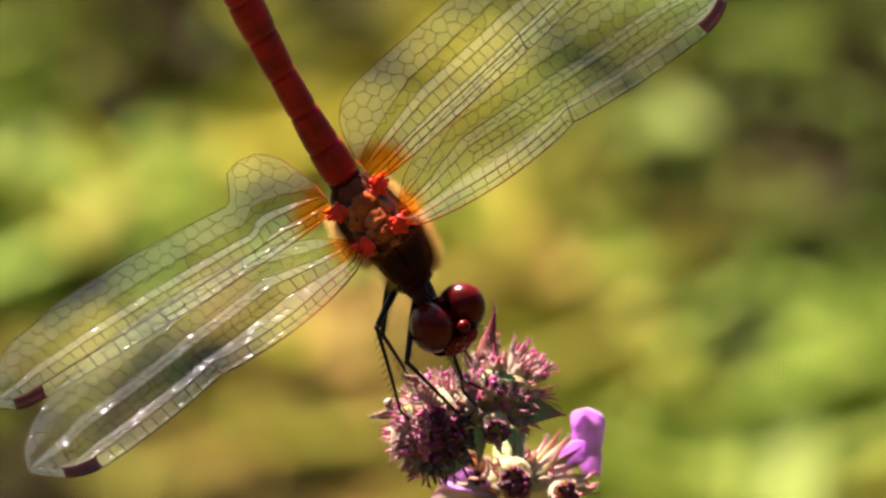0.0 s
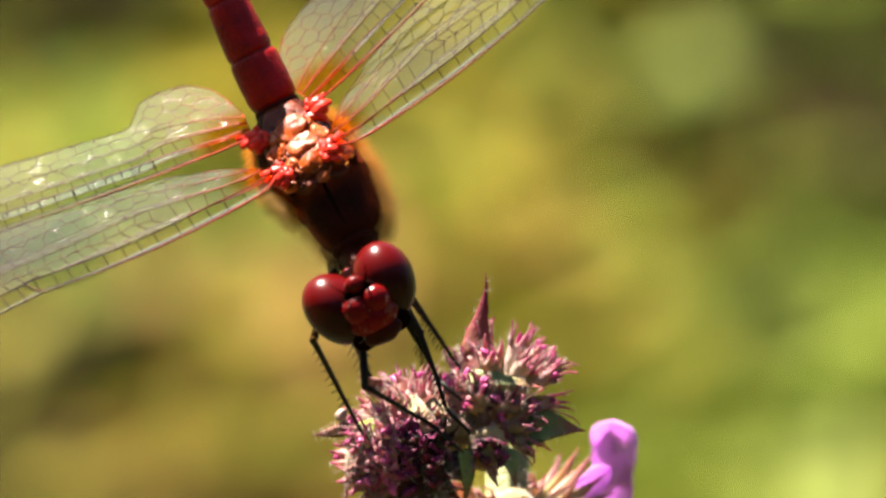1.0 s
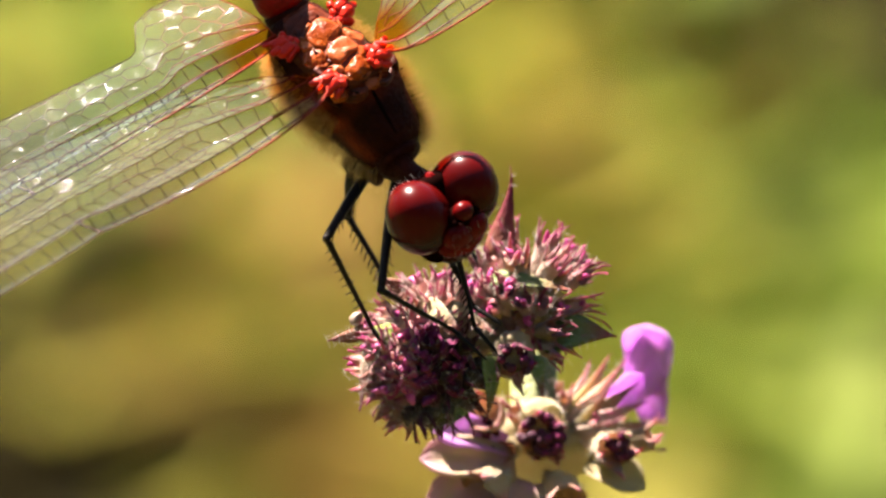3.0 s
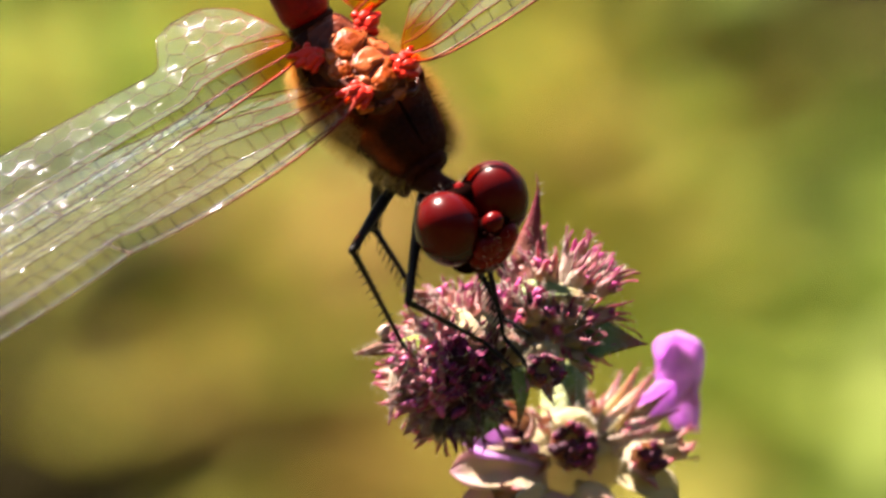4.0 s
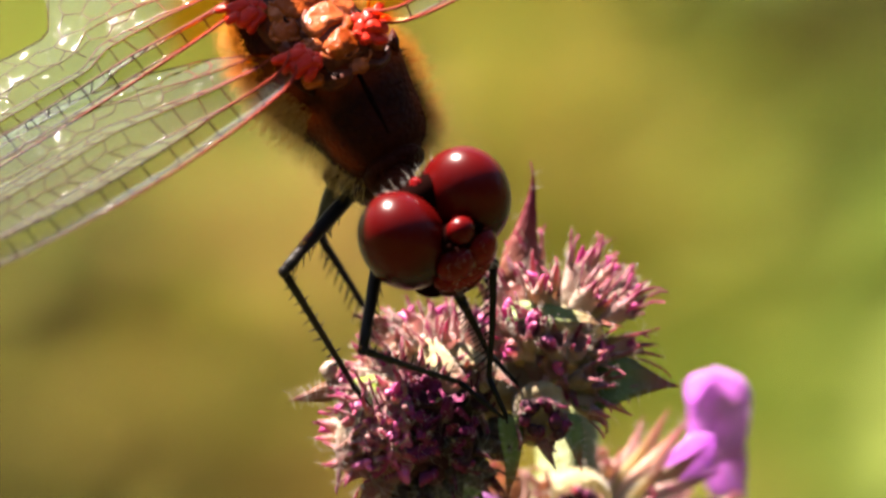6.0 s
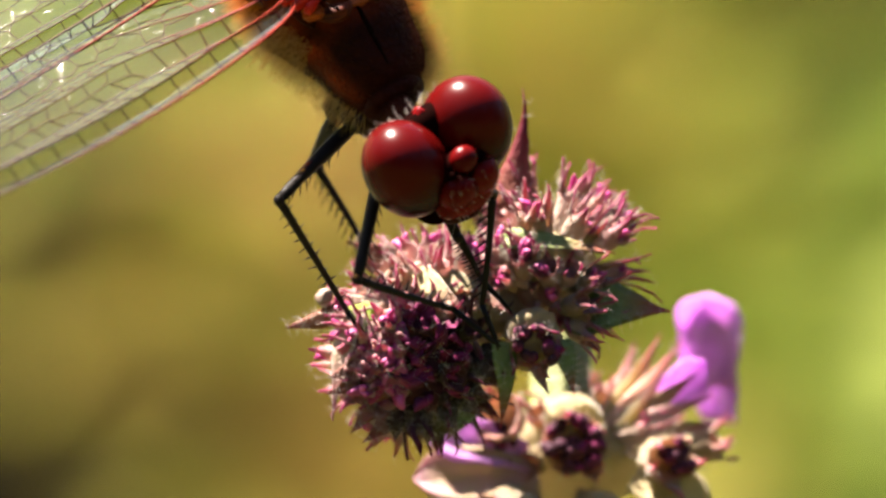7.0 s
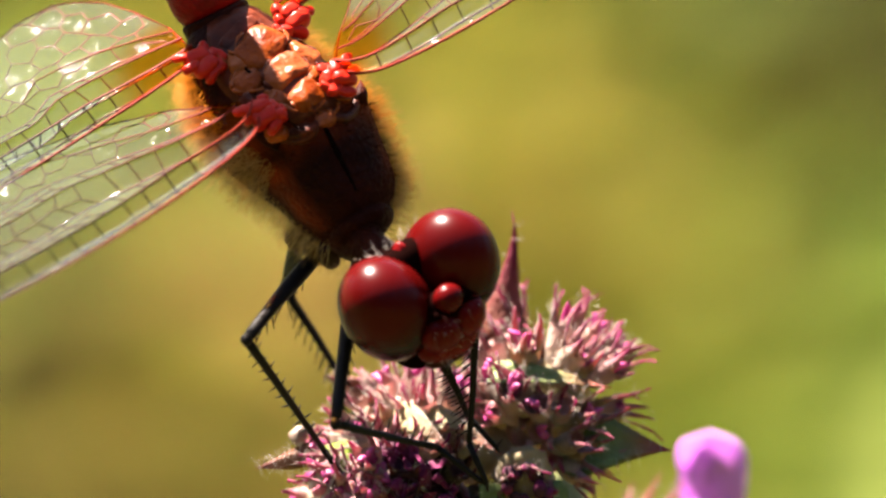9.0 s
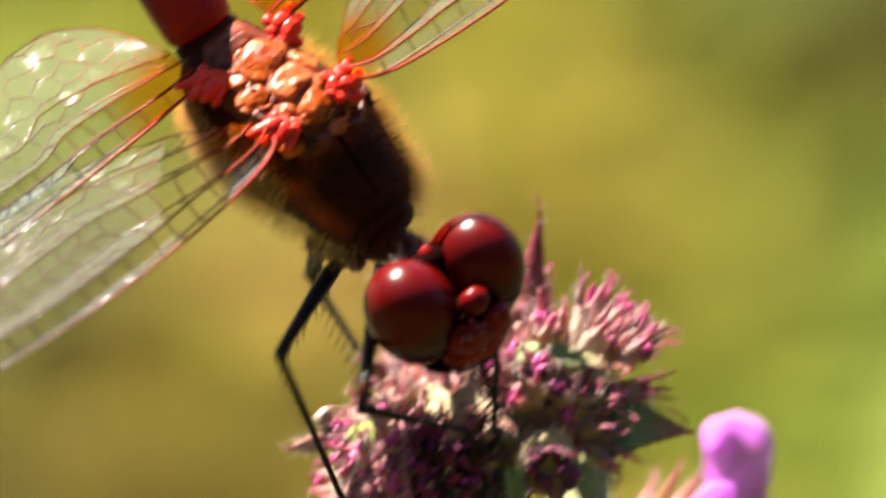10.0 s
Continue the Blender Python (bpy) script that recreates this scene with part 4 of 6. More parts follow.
def build_thorax():
    g = Geo()
    ys = [-3.7 + 8.64 * i / 44 for i in range(45)]
    rings = []
    for y in ys:
        ring = []
        for j in range(40):
            a = 360 * j / 40
            dent = 0.0
            mid = min(a, 360 - a)
            if y > 1.0:
                dent -= 0.035 * math.exp(-(mid / 5.0) ** 2)
                dent -= 0.02 * math.exp(-((mid - 52 - (y - 3) * 3) / 7.0) ** 2)
            dent -= 0.03 * math.exp(-((y - 0.4 + 0.02 * (mid - 60)) / 0.16) ** 2) if mid > 45 else 0.0
            dent -= 0.025 * math.exp(-((y - 4.3) / 0.1) ** 2)
            dent += 0.02 * noise.noise((y * 0.9, a * 0.02, 3.0))
            ring.append(thorax_point(y, a, 1 + dent))
        rings.append(ring)
    g.loft([list(reversed(r)) for r in rings])
    # browner shoulders, with sunlight on the flanks put into their orange
    for i, (x, y, z) in enumerate(g.v):
        _, zm, w, h = thorax_at(y)
        ang = math.degrees(math.atan2(abs(x + 0.2) / w, (z - zm) / h))
        band = max(0.0, 1 - abs(ang - 74) / 26) * max(0.0, min(1.0, (y + 0.5) / 1.2)) * max(0.0, min(1.0, (4.6 - y) / 0.8))
        front = 0.5 * max(0.0, 1 - abs(y - 2.0) / 0.9) * (1 if ang < 50 else 0)
        g.t[i] = min(1.0, 1.3 * max(band, front)) * (0.55 + 0.7 * noise.noise((x * 1.3, y * 1.3, z * 1.3)))
        g.t[i] = max(0.0, min(1.0, g.t[i]))
    th = part("thorax", g, M_THORAX, dragonfly, "dark brown hairy thorax")
    s = Geo()
    s.tube([thorax_point(y, 0, 0.965) for y in (1.7, 2.3, 3.0, 3.7, 4.3)], [0.04, 0.09, 0.1, 0.08, 0.03], 6)
    part("back_seam", s, M_SUTURE, th)
    # the ridges that frame the fore back: an arch to each wing root, with a dark spur
    for sgn in (1, -1):
        s = Geo()
        s.tube([thorax_point(2.0 + 0.35 * math.sin(math.pi * f) - 0.5 * f * f, sgn * (4 + 44 * f), 1.0) for f in [i / 9 for i in range(10)]],
               [0.06, 0.16, 0.2, 0.2, 0.18, 0.17, 0.16, 0.15, 0.12, 0.05], 8, [0.4] * 10)
        part("back_ridge", s.rough(0.08, 2.2, sgn), M_SADDLE, th)
        s = Geo()
        s.tube([thorax_point(1.75, sgn * 46, 0.97), thorax_point(1.5, sgn * 50, 1.06), thorax_point(1.2, sgn * 52, 1.15)], [0.34, 0.22, 0.03], 8)
        part("spur", s.rough(0.06, 3.0, sgn), M_THORAX, th)
    # the collar behind the neck
    s = Geo()
    s.loft([[Vector((math.cos(a) * r * 1.15 - 0.3, y, -0.75 + math.sin(a) * r * 0.95)) for a in [2 * math.pi * j / 28 for j in range(28)]]
            for y, r in ((4.5, 0.8), (4.7, 1.0), (4.9, 1.08), (5.05, 1.0), (5.2, 0.8), (5.25, 0.5))])
    part("collar", s.rough(0.1, 1.8), M_THORAX, th, "dark collar behind the head")
    rng = random.Random(5)
    spots = []
    for _ in range(5000):
        y = rng.uniform(-2.8, 4.7)
        a = -rng.uniform(72, 140) if rng.random() < 0.72 else rng.uniform(98, 150)
        p = thorax_point(y, a)
        n = (p - Vector((0, y - 0.2, thorax_at(y)[1]))).normalized()
        spots.append((p, n + Vector((0, 0.25, 0.1))))
    for _ in range(1300):
        y = rng.uniform(-2.6, 2.2)
        p = thorax_point(y, rng.uniform(66, 100))
        spots.append((p, (p - Vector((0, y - 0.2, thorax_at(y)[1]))).normalized() + Vector((0, 0.3, 0.15))))
    part("hairs", hair_geo(spots, 1.0, 0.0066, 0.5, rng), M_HAIR, th, "golden hairs", kind="stuff")
    spots = []
    for _ in range(1200):
        y = rng.uniform(1.6, 4.8)
        a = rng.uniform(-75, 75)
        p = thorax_point(y, a)
        spots.append((p, (p - Vector((0, y - 0.4, thorax_at(y)[1]))).normalized() + Vector((0, 0.5, 0))))
    part("hairs", hair_geo(spots, 0.45, 0.006, 0.5, rng), M_HAIR_DARK, th, "short brown hairs", kind="stuff")
    for sgn in (1, -1):
        for y, x, z in ((4.6, 0.7, -1.95), (4.1, 0.85, -2.3), (3.3, 1.0, -2.6)):
            part("leg_root", lump((sgn * x, y, z), (0.36, 0.38, 0.52), (25, sgn * 15, 0), 14, 10).rough(0.04, 2.0, y), M_COXA, th, "tan leg root")
    # neck
    nk = Geo()
    nk.tube([(0, 5.0, -0.9), (0, 5.9, -0.5), (0, 7.0, -0.2)], [0.85, 0.62, 0.75], 14)
    nk.rough(0.15, 1.5)
    neck = part("neck", nk, M_THORAX, dragonfly)
    spots = []
    for _ in range(240):
        a = rng.uniform(0, 2 * math.pi)
        y = rng.uniform(5.0, 6.8)
        n = Vector((math.cos(a), 0.4, math.sin(a)))
        spots.append((Vector((math.cos(a) * 0.65, y, -0.5 + math.sin(a) * 0.65)), n))
    part("hairs", hair_geo(spots, 0.5, 0.005, 0.6, rng), M_HAIR_DARK, neck, "dark neck hairs", kind="stuff")
    return th


FORE, HIND = Vector((1.5, 1.2, 2.45)), Vector((1.76, -1.86, 1.75))


def build_back(th):
    """Plates between the wings and the red joints at the wing roots."""
    saddle = Geo()
    rings = []
    for i in range(13):
        y = -3.1 + 4.9 * i / 12
        wide = 46 * math.sin(math.pi * (0.12 + 0.8 * i / 12)) ** 0.5
        rings.append([thorax_point(y, wide * k / 5, 1.03) for k in range(-5, 6)] + [thorax_point(y, wide * k / 5, 0.9) for k in range(5, -6, -1)])
    saddle.loft(rings)
    part("saddle", saddle, M_SADDLE, th)
    pr = random.Random(17)
    # x, y, sizes, how proud, material
    plates = [(-0.15, -1.25, 0.82, 0.7, 0.5, M_JOINT_ORANGE), (-0.2, 0.0, 0.72, 0.5, 0.44, M_JOINT_PALE), (-0.25, 1.15, 0.58, 0.5, 0.4, M_JOINT_ORANGE),
              (-1.25, -0.45, 0.36, 0.55, 0.34, M_JOINT_PALE), (0.95, -0.4, 0.5, 0.45, 0.36, M_JOINT_ORANGE), (0.6, 0.75, 0.34, 0.3, 0.3, M_JOINT_PALE),
              (-0.95, 0.6, 0.3, 0.36, 0.3, M_JOINT_ORANGE), (0.75, -1.25, 0.3, 0.42, 0.32, M_JOINT_PALE), (-1.0, -1.35, 0.3, 0.4, 0.32, M_JOINT_ORANGE),
              (0.5, 2.05, 0.42, 0.2, 0.2, M_SADDLE), (-0.4, 2.05, 0.42, 0.24, 0.22, M_JOINT_PALE), (0.05, -2.3, 0.75, 0.28, 0.26, M_SADDLE), (1.35, 0.3, 0.3, 0.36, 0.26, M_SADDLE),
              (-1.4, 1.55, 0.3, 0.3, 0.26, M_JOINT_ORANGE), (1.2, 1.75, 0.36, 0.26, 0.24, M_JOINT_ORANGE)]
    for k, (x, y, rx, ry, rz, m) in enumerate(plates):
        z = thorax_point(y, math.degrees(math.atan2(x, 2.6))).z - 0.08
        tilt = math.degrees(math.atan2(x, 2.6))
        g = lump((x, y, z), (rx * 1.1, ry * 1.1, rz * 0.8), (pr.uniform(-10, 10), tilt * 0.8 + pr.uniform(-8, 8), pr.uniform(-25, 25)), 36, 24, pr.uniform(0.62, 0.78))
        plate = part("back_plate", g.rough(0.15, 1.4, k).rough(0.04, 4.0, k).rough(0.015, 9.0, k), m, th)
        if k < 5:
            rim = Geo()
            n = 25
            rim.tube([(x + rx * 1.12 * math.cos(j * 0.262), y + ry * 1.12 * math.sin(j * 0.262), z + rz * 0.25) for j in range(n)], [0.05 + 0.03 * math.sin(j * 1.7) for j in range(n)], 6)
            part("plate_ridge", rim.rough(0.14, 2.6, k), (M_JOINT_PALE, M_SADDLE)[k % 2], plate)
    for k in range(16):
        x, y = pr.choice((-1, 1)) * pr.uniform(0.25, 1.1), pr.uniform(-1.9, 1.9)
        z = thorax_point(y, math.degrees(math.atan2(x, 2.6))).z + 0.05
        ridge = Geo()
        a = pr.uniform(0, 6)
        ridge.tube([(x + 0.3 * math.cos(a + j * 0.28), y + 0.3 * math.sin(a + j * 0.28), z + 0.12 * math.sin(j * 0.45)) for j in range(8)], [0.02] + [0.055] * 6 + [0.02], 6)
        part("plate_ridge", ridge.rough(0.05, 3.0, k), pr.choice((M_JOINT_PALE, M_JOINT_ORANGE, M_SUTURE)), th)
    for sgn in (1, -1):
        for base, k in ((FORE, 0), (HIND, 1)):
            for dx, dy, dz, rx, ry, rz, rot in ((0.05, 0.2, 0.0, 0.46, 0.27, 0.26, 10), (0.1, -0.22, 0.04, 0.48, 0.26, 0.26, -12), (-0.42, 0.34, -0.08, 0.26, 0.24, 0.25, 0),
                                                (-0.40, -0.06, -0.02, 0.26, 0.24, 0.24, 0), (-0.1, 0.55, -0.12, 0.34, 0.18, 0.2, 25),
                                                (0.45, 0.05, 0.06, 0.3, 0.15, 0.16, 5), (0.5, -0.4, 0.04, 0.34, 0.14, 0.15, -20), (-0.3, -0.45, 0.0, 0.22, 0.2, 0.2, 10), (-0.62, 0.12, 0.0, 0.16, 0.2, 0.16, 0)):
                c = (sgn * (base.x + dx), base.y + dy, base.z + dz)
                g = lump(c, (rx, ry, rz), (0, sgn * 14, sgn * rot), 20, 14, 0.75).rough(0.1, 2.0, k + dx * 7 + sgn).rough(0.025, 6.0, dx)
                part("wing_joint", g, M_JOINT_RED, th)


ABDOMEN = [(0, 1.12), (1.6, 1.26), (3.2, 1.24), (6.2, 1.06), (9.2, 1.0), (12.2, 1.12), (15.0, 1.25), (17.6, 1.25), (20.0, 1.15), (21.8, 0.85), (23.0, 0.55)]


def build_abdomen():
    """Ten rings along a slightly arched line."""
    cuts = [0, 0.9, 3.6, 6.6, 9.8, 13.0, 16.0, 18.6, 20.6, 22.0, 23.2]

    def mid(s):
        return Vector((-0.0035 * s * s, -3.0 - s * 0.862, 0.45 + s * 0.5 + 0.05 * math.sin(s * 0.3)))

    def rad(s):
        for (a, ra), (b, rb) in zip(ABDOMEN, ABDOMEN[1:]):
            if a <= s <= b:
                return ra + (rb - ra) * (s - a) / (b - a)
        return 0.5
    for a, b in zip(cuts, cuts[1:]):
        g = Geo()
        rings = []
        n = 12
        for i in range(n + 1):
            f = i / n
            s = a + (b - a) * f
            edge = 1 - 0.10 * math.exp(-(f / 0.07) ** 2) - 0.07 * math.exp(-((1 - f) / 0.05) ** 2) + 0.02 * math.sin(f * math.pi)
            edge -= 0.02 * math.exp(-((f - 0.35) / 0.04) ** 2)
            r = rad(s) * edge
            ring = []
            for j in range(28):
                an = 2 * math.pi * j / 28
                x, z = math.sin(an), math.cos(an)
                keel = 0.07 * math.exp(-(min(an, 2 * math.pi - an) / 0.2) ** 2)
                hgt = z * r * (0.88 if z > 0 else 0.8) + keel * r
                ring.append(mid(s) + Vector((x * r, hgt * 0.5, hgt * 0.866)))
            rings.append(ring)
        g.loft(rings)
        part("abdomen_ring", g, M_THORAX if a == 0 else M_ABDOMEN, dragonfly)
    for sgn in (1, -1):
        g = Geo()
        g.tube([mid(23.0) + Vector((sgn * 0.25, 0, 0.1)), mid(23.8) + Vector((sgn * 0.35, 0, 0.15)), mid(24.6) + Vector((sgn * 0.2, 0, 0.1))], [0.2, 0.16, 0.05], 8)
        part("tail_clasper", g, M_ABDOMEN, dragonfly)


HEAD_C = Vector((0, 8.1, 0.0))


def build_head():
    """+Y the face, +Z the crown; the eyes meet on the crown."""
    g = Geo()
    g.blob((0, -0.55, -0.1), (2.1, 0.95, 1.6), nu=24, nv=16)
    head = part("head", g, M_FACE_DARK, dragonfly, "wine-red head with large shiny eyes")
    head.location = HEAD_C * MM
    for sgn in (1, -1):
        e = Geo()
        turn = Euler((radians(-8), radians(sgn * 14), radians(-sgn * 10))).to_matrix()

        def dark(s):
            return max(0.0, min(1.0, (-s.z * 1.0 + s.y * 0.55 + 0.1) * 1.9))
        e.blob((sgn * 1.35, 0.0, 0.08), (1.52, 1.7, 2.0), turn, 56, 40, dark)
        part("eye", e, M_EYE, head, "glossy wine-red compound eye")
    part("vertex", lump((0, 1.55, 0.85), (0.52, 0.47, 0.48), nu=22, nv=14, power=1.0), M_FACE, head)
    part("occiput", lump((0, -0.75, 1.35), (0.26, 0.3, 0.2), nu=18, nv=12, power=0.95).rough(0.12, 2.0), M_FACE, head)
    fr = Geo()
    fr.blob((0, 1.3, 0.1), (1.2, 0.62, 0.8), nu=24, nv=14)
    part("brow_band", fr, M_FACE_DARK, head)
    for sgn in (1, -1):
        part("brow", lump((sgn * 0.56, 1.72, -0.28), (0.72, 0.6, 0.72), (0, 0, sgn * -18), 24, 16, 0.95), M_FACE, head)
        part("face_knob", lump((sgn * 0.62, 1.72, 0.62), (0.13, 0.16, 0.13), nu=10, nv=8, power=1.0), M_FACE_DARK, head)
    part("clypeus", lump((0, 1.5, -1.05), (1.28, 0.66, 0.72), (14, 0, 0), 26, 16, 0.9).rough(0.08, 1.6), M_FACE, head)
    part("labrum", lump((0, 1.12, -1.8), (1.05, 0.7, 0.66), (28, 0, 0), 26, 16, 0.9).rough(0.08, 1.8), M_FACE_LIP, head)
    for sgn in (1, -1):
        part("mandible", lump((sgn * 0.95, 0.6, -1.7), (0.6, 0.75, 0.7), (0, 0, sgn * 20), 16, 10), M_FACE_DARK, head)
        a = Geo()
        a.tube([(sgn * 0.45, 1.75, 0.55), (sgn * 0.62, 2.1, 0.85), (sgn * 0.85, 2.55, 1.25), (sgn * 1.0, 2.9, 1.75)], [0.1, 0.06, 0.025, 0.012], 6)
        part("antenna", a, M_FACE_DARK, head)
    part("ocellus", lump((0, 1.72, 0.62), (0.14, 0.14, 0.14), nu=10, nv=8, power=1.0), M_JOINT_PALE, head)
    rng = random.Random(8)
    spots = []
    for _ in range(260):
        x = rng.uniform(-1.9, 1.9)
        spots.append(((x, -1.2, rng.uniform(-1.0, 1.2)), (x * 0.6, -0.8, 0.4)))
    for _ in range(120):
        x = rng.uniform(-1.0, 1.0)
        spots.append(((x, 1.9, rng.uniform(-1.6, 0.3)), (x * 0.4, 1.0, 0.2)))
    part("hairs", hair_geo(spots, 0.45, 0.010, 0.5, rng), M_FUZZ, head, "pale fine hairs", kind="stuff")
    return head


# ---- wings: +X along the leading edge from the root, -Y towards the trailing edge ----
NODUS, SPAN_F, SPAN_H = 13.6, 28.3, 27.2


def bulge(x):
    """How far the leading edge of a forewing bows out, with a kink at the nodus."""
    return 0.8 * math.sin(math.pi * x / NODUS) ** 0.8 if 0 < x < NODUS else 0.3 * math.sin(math.pi * min(1.0, max(0.0, x - NODUS) / (SPAN_F - NODUS)))


def wing_edge(x, hind):
    """The leading and trailing edge at x millimetres from the root; hind 1 has a notch in the trailing edge, hind 2 none."""
    span = SPAN_H if hind else SPAN_F
    f = min(max(x / span, 0.0), 1.0)
    lead = (0.3 * (1 - math.exp(-x / 1.5)) if hind else 0.9 * (1 - math.exp(-x / 0.5)) + bulge(x)) - 0.25 * (1 - f) ** 6 - 0.55 * max(0, (f - 0.5) / 0.5) ** 2 * 0.8 - 0.06 * math.exp(-((x - NODUS) / 0.5) ** 2) - (1.9 * max(0.0, (f - 0.9) / 0.1) ** 2.2 if hind else 2.5 * max(0.0, (f - 0.86) / 0.14) ** 2.2)
    if hind == 2:
        pts = [(0, 2.6), (0.015, 4.4), (0.04, 6.0), (0.08, 6.8), (0.13, 7.1), (0.2, 7.1), (0.35, 6.9), (0.5, 6.7), (0.7, 6.3), (0.85, 5.5), (0.93, 4.3), (0.975, 3.0), (1, 1.5)]
    elif hind:
        pts = [(0, 2.6), (0.015, 4.4), (0.04, 6.2), (0.08, 7.3), (0.13, 7.5), (0.17, 7.1), (0.195, 5.4), (0.21, 5.0), (0.35, 5.4), (0.5, 5.7), (0.7, 5.6), (0.85, 5.0), (0.93, 4.1), (0.975, 3.0), (1, 1.5)]
    else:
        pts = [(0, 0.6), (0.03, 1.7), (0.08, 3.1), (0.16, 4.5), (0.25, 5.3), (0.4, 6.1), (0.55, 6.5), (0.7, 6.4), (0.83, 5.9), (0.91, 5.1), (0.96, 4.2), (0.985, 3.3), (1, 2.3)]
    for (a, ya), (b, yb) in zip(pts, pts[1:]):
        if a <= f <= b:
            u = (f - a) / (b - a)
            u = u * u * (3 - 2 * u) * 0.4 + u * 0.6
            trail = -(ya + (yb - ya) * u) * 0.94
            break
    return lead, min(trail, lead - 0.05)


LANES_F = [0.0, 0.085, 0.15, 0.27, 0.42, 0.56, 0.72, 1.0]
LANES_H = [0.0, 0.075, 0.13, 0.24, 0.36, 0.48, 0.62, 1.0]


def lane(x, k, hind):
    """The y of long vein k at x; they start bunched at the root and fan out."""
    lead, trail = wing_edge(x, hind)
    span = SPAN_H if hind else SPAN_F
    c = (LANES_H if hind else LANES_F)[k]
    f = x / span
    full = lead - trail
    if k in (1, 2):
        near = (0.55, 0.95)[k - 1] * min(1.0, 0.35 + x / 6)
        return lead - min(near * (1 if f < 0.75 else 1 - 0.25 * (f - 0.75) / 0.25), full * 0.3 * k)
    if not hind:
        lead -= bulge(x) * 0.85
    spread = min(1.0, 0.28 + x / 9.0)
    body = (6.6 if not hind else 8.0)
    root = lead - 0.35 - c * 2.6
    y = lead - c * min(full, body)
    y = root + (y - root) * spread
    bow = 0.25 * math.sin(f * math.pi) * (k - 4) * 0.25
    return max(y - bow, trail)


def pleat(x, y, hind):
    """Fine corrugation from lane to lane, in millimetres."""
    lanes = [lane(x, k, hind) for k in range(8)]
    z = 0.0
    for k in range(7):
        if lanes[k] >= y >= lanes[k + 1] - 1e-6:
            u = (lanes[k] - y) / max(lanes[k] - lanes[k + 1], 1e-4)
            hs = (0.0, -0.22, 0.3, -0.28, 0.16, -0.12, 0.09, 0.0)
            z = hs[k] + (hs[k + 1] - hs[k]) * u
            break
    return z + 0.12 * math.sin(x * 0.25) * (y / 6.0)


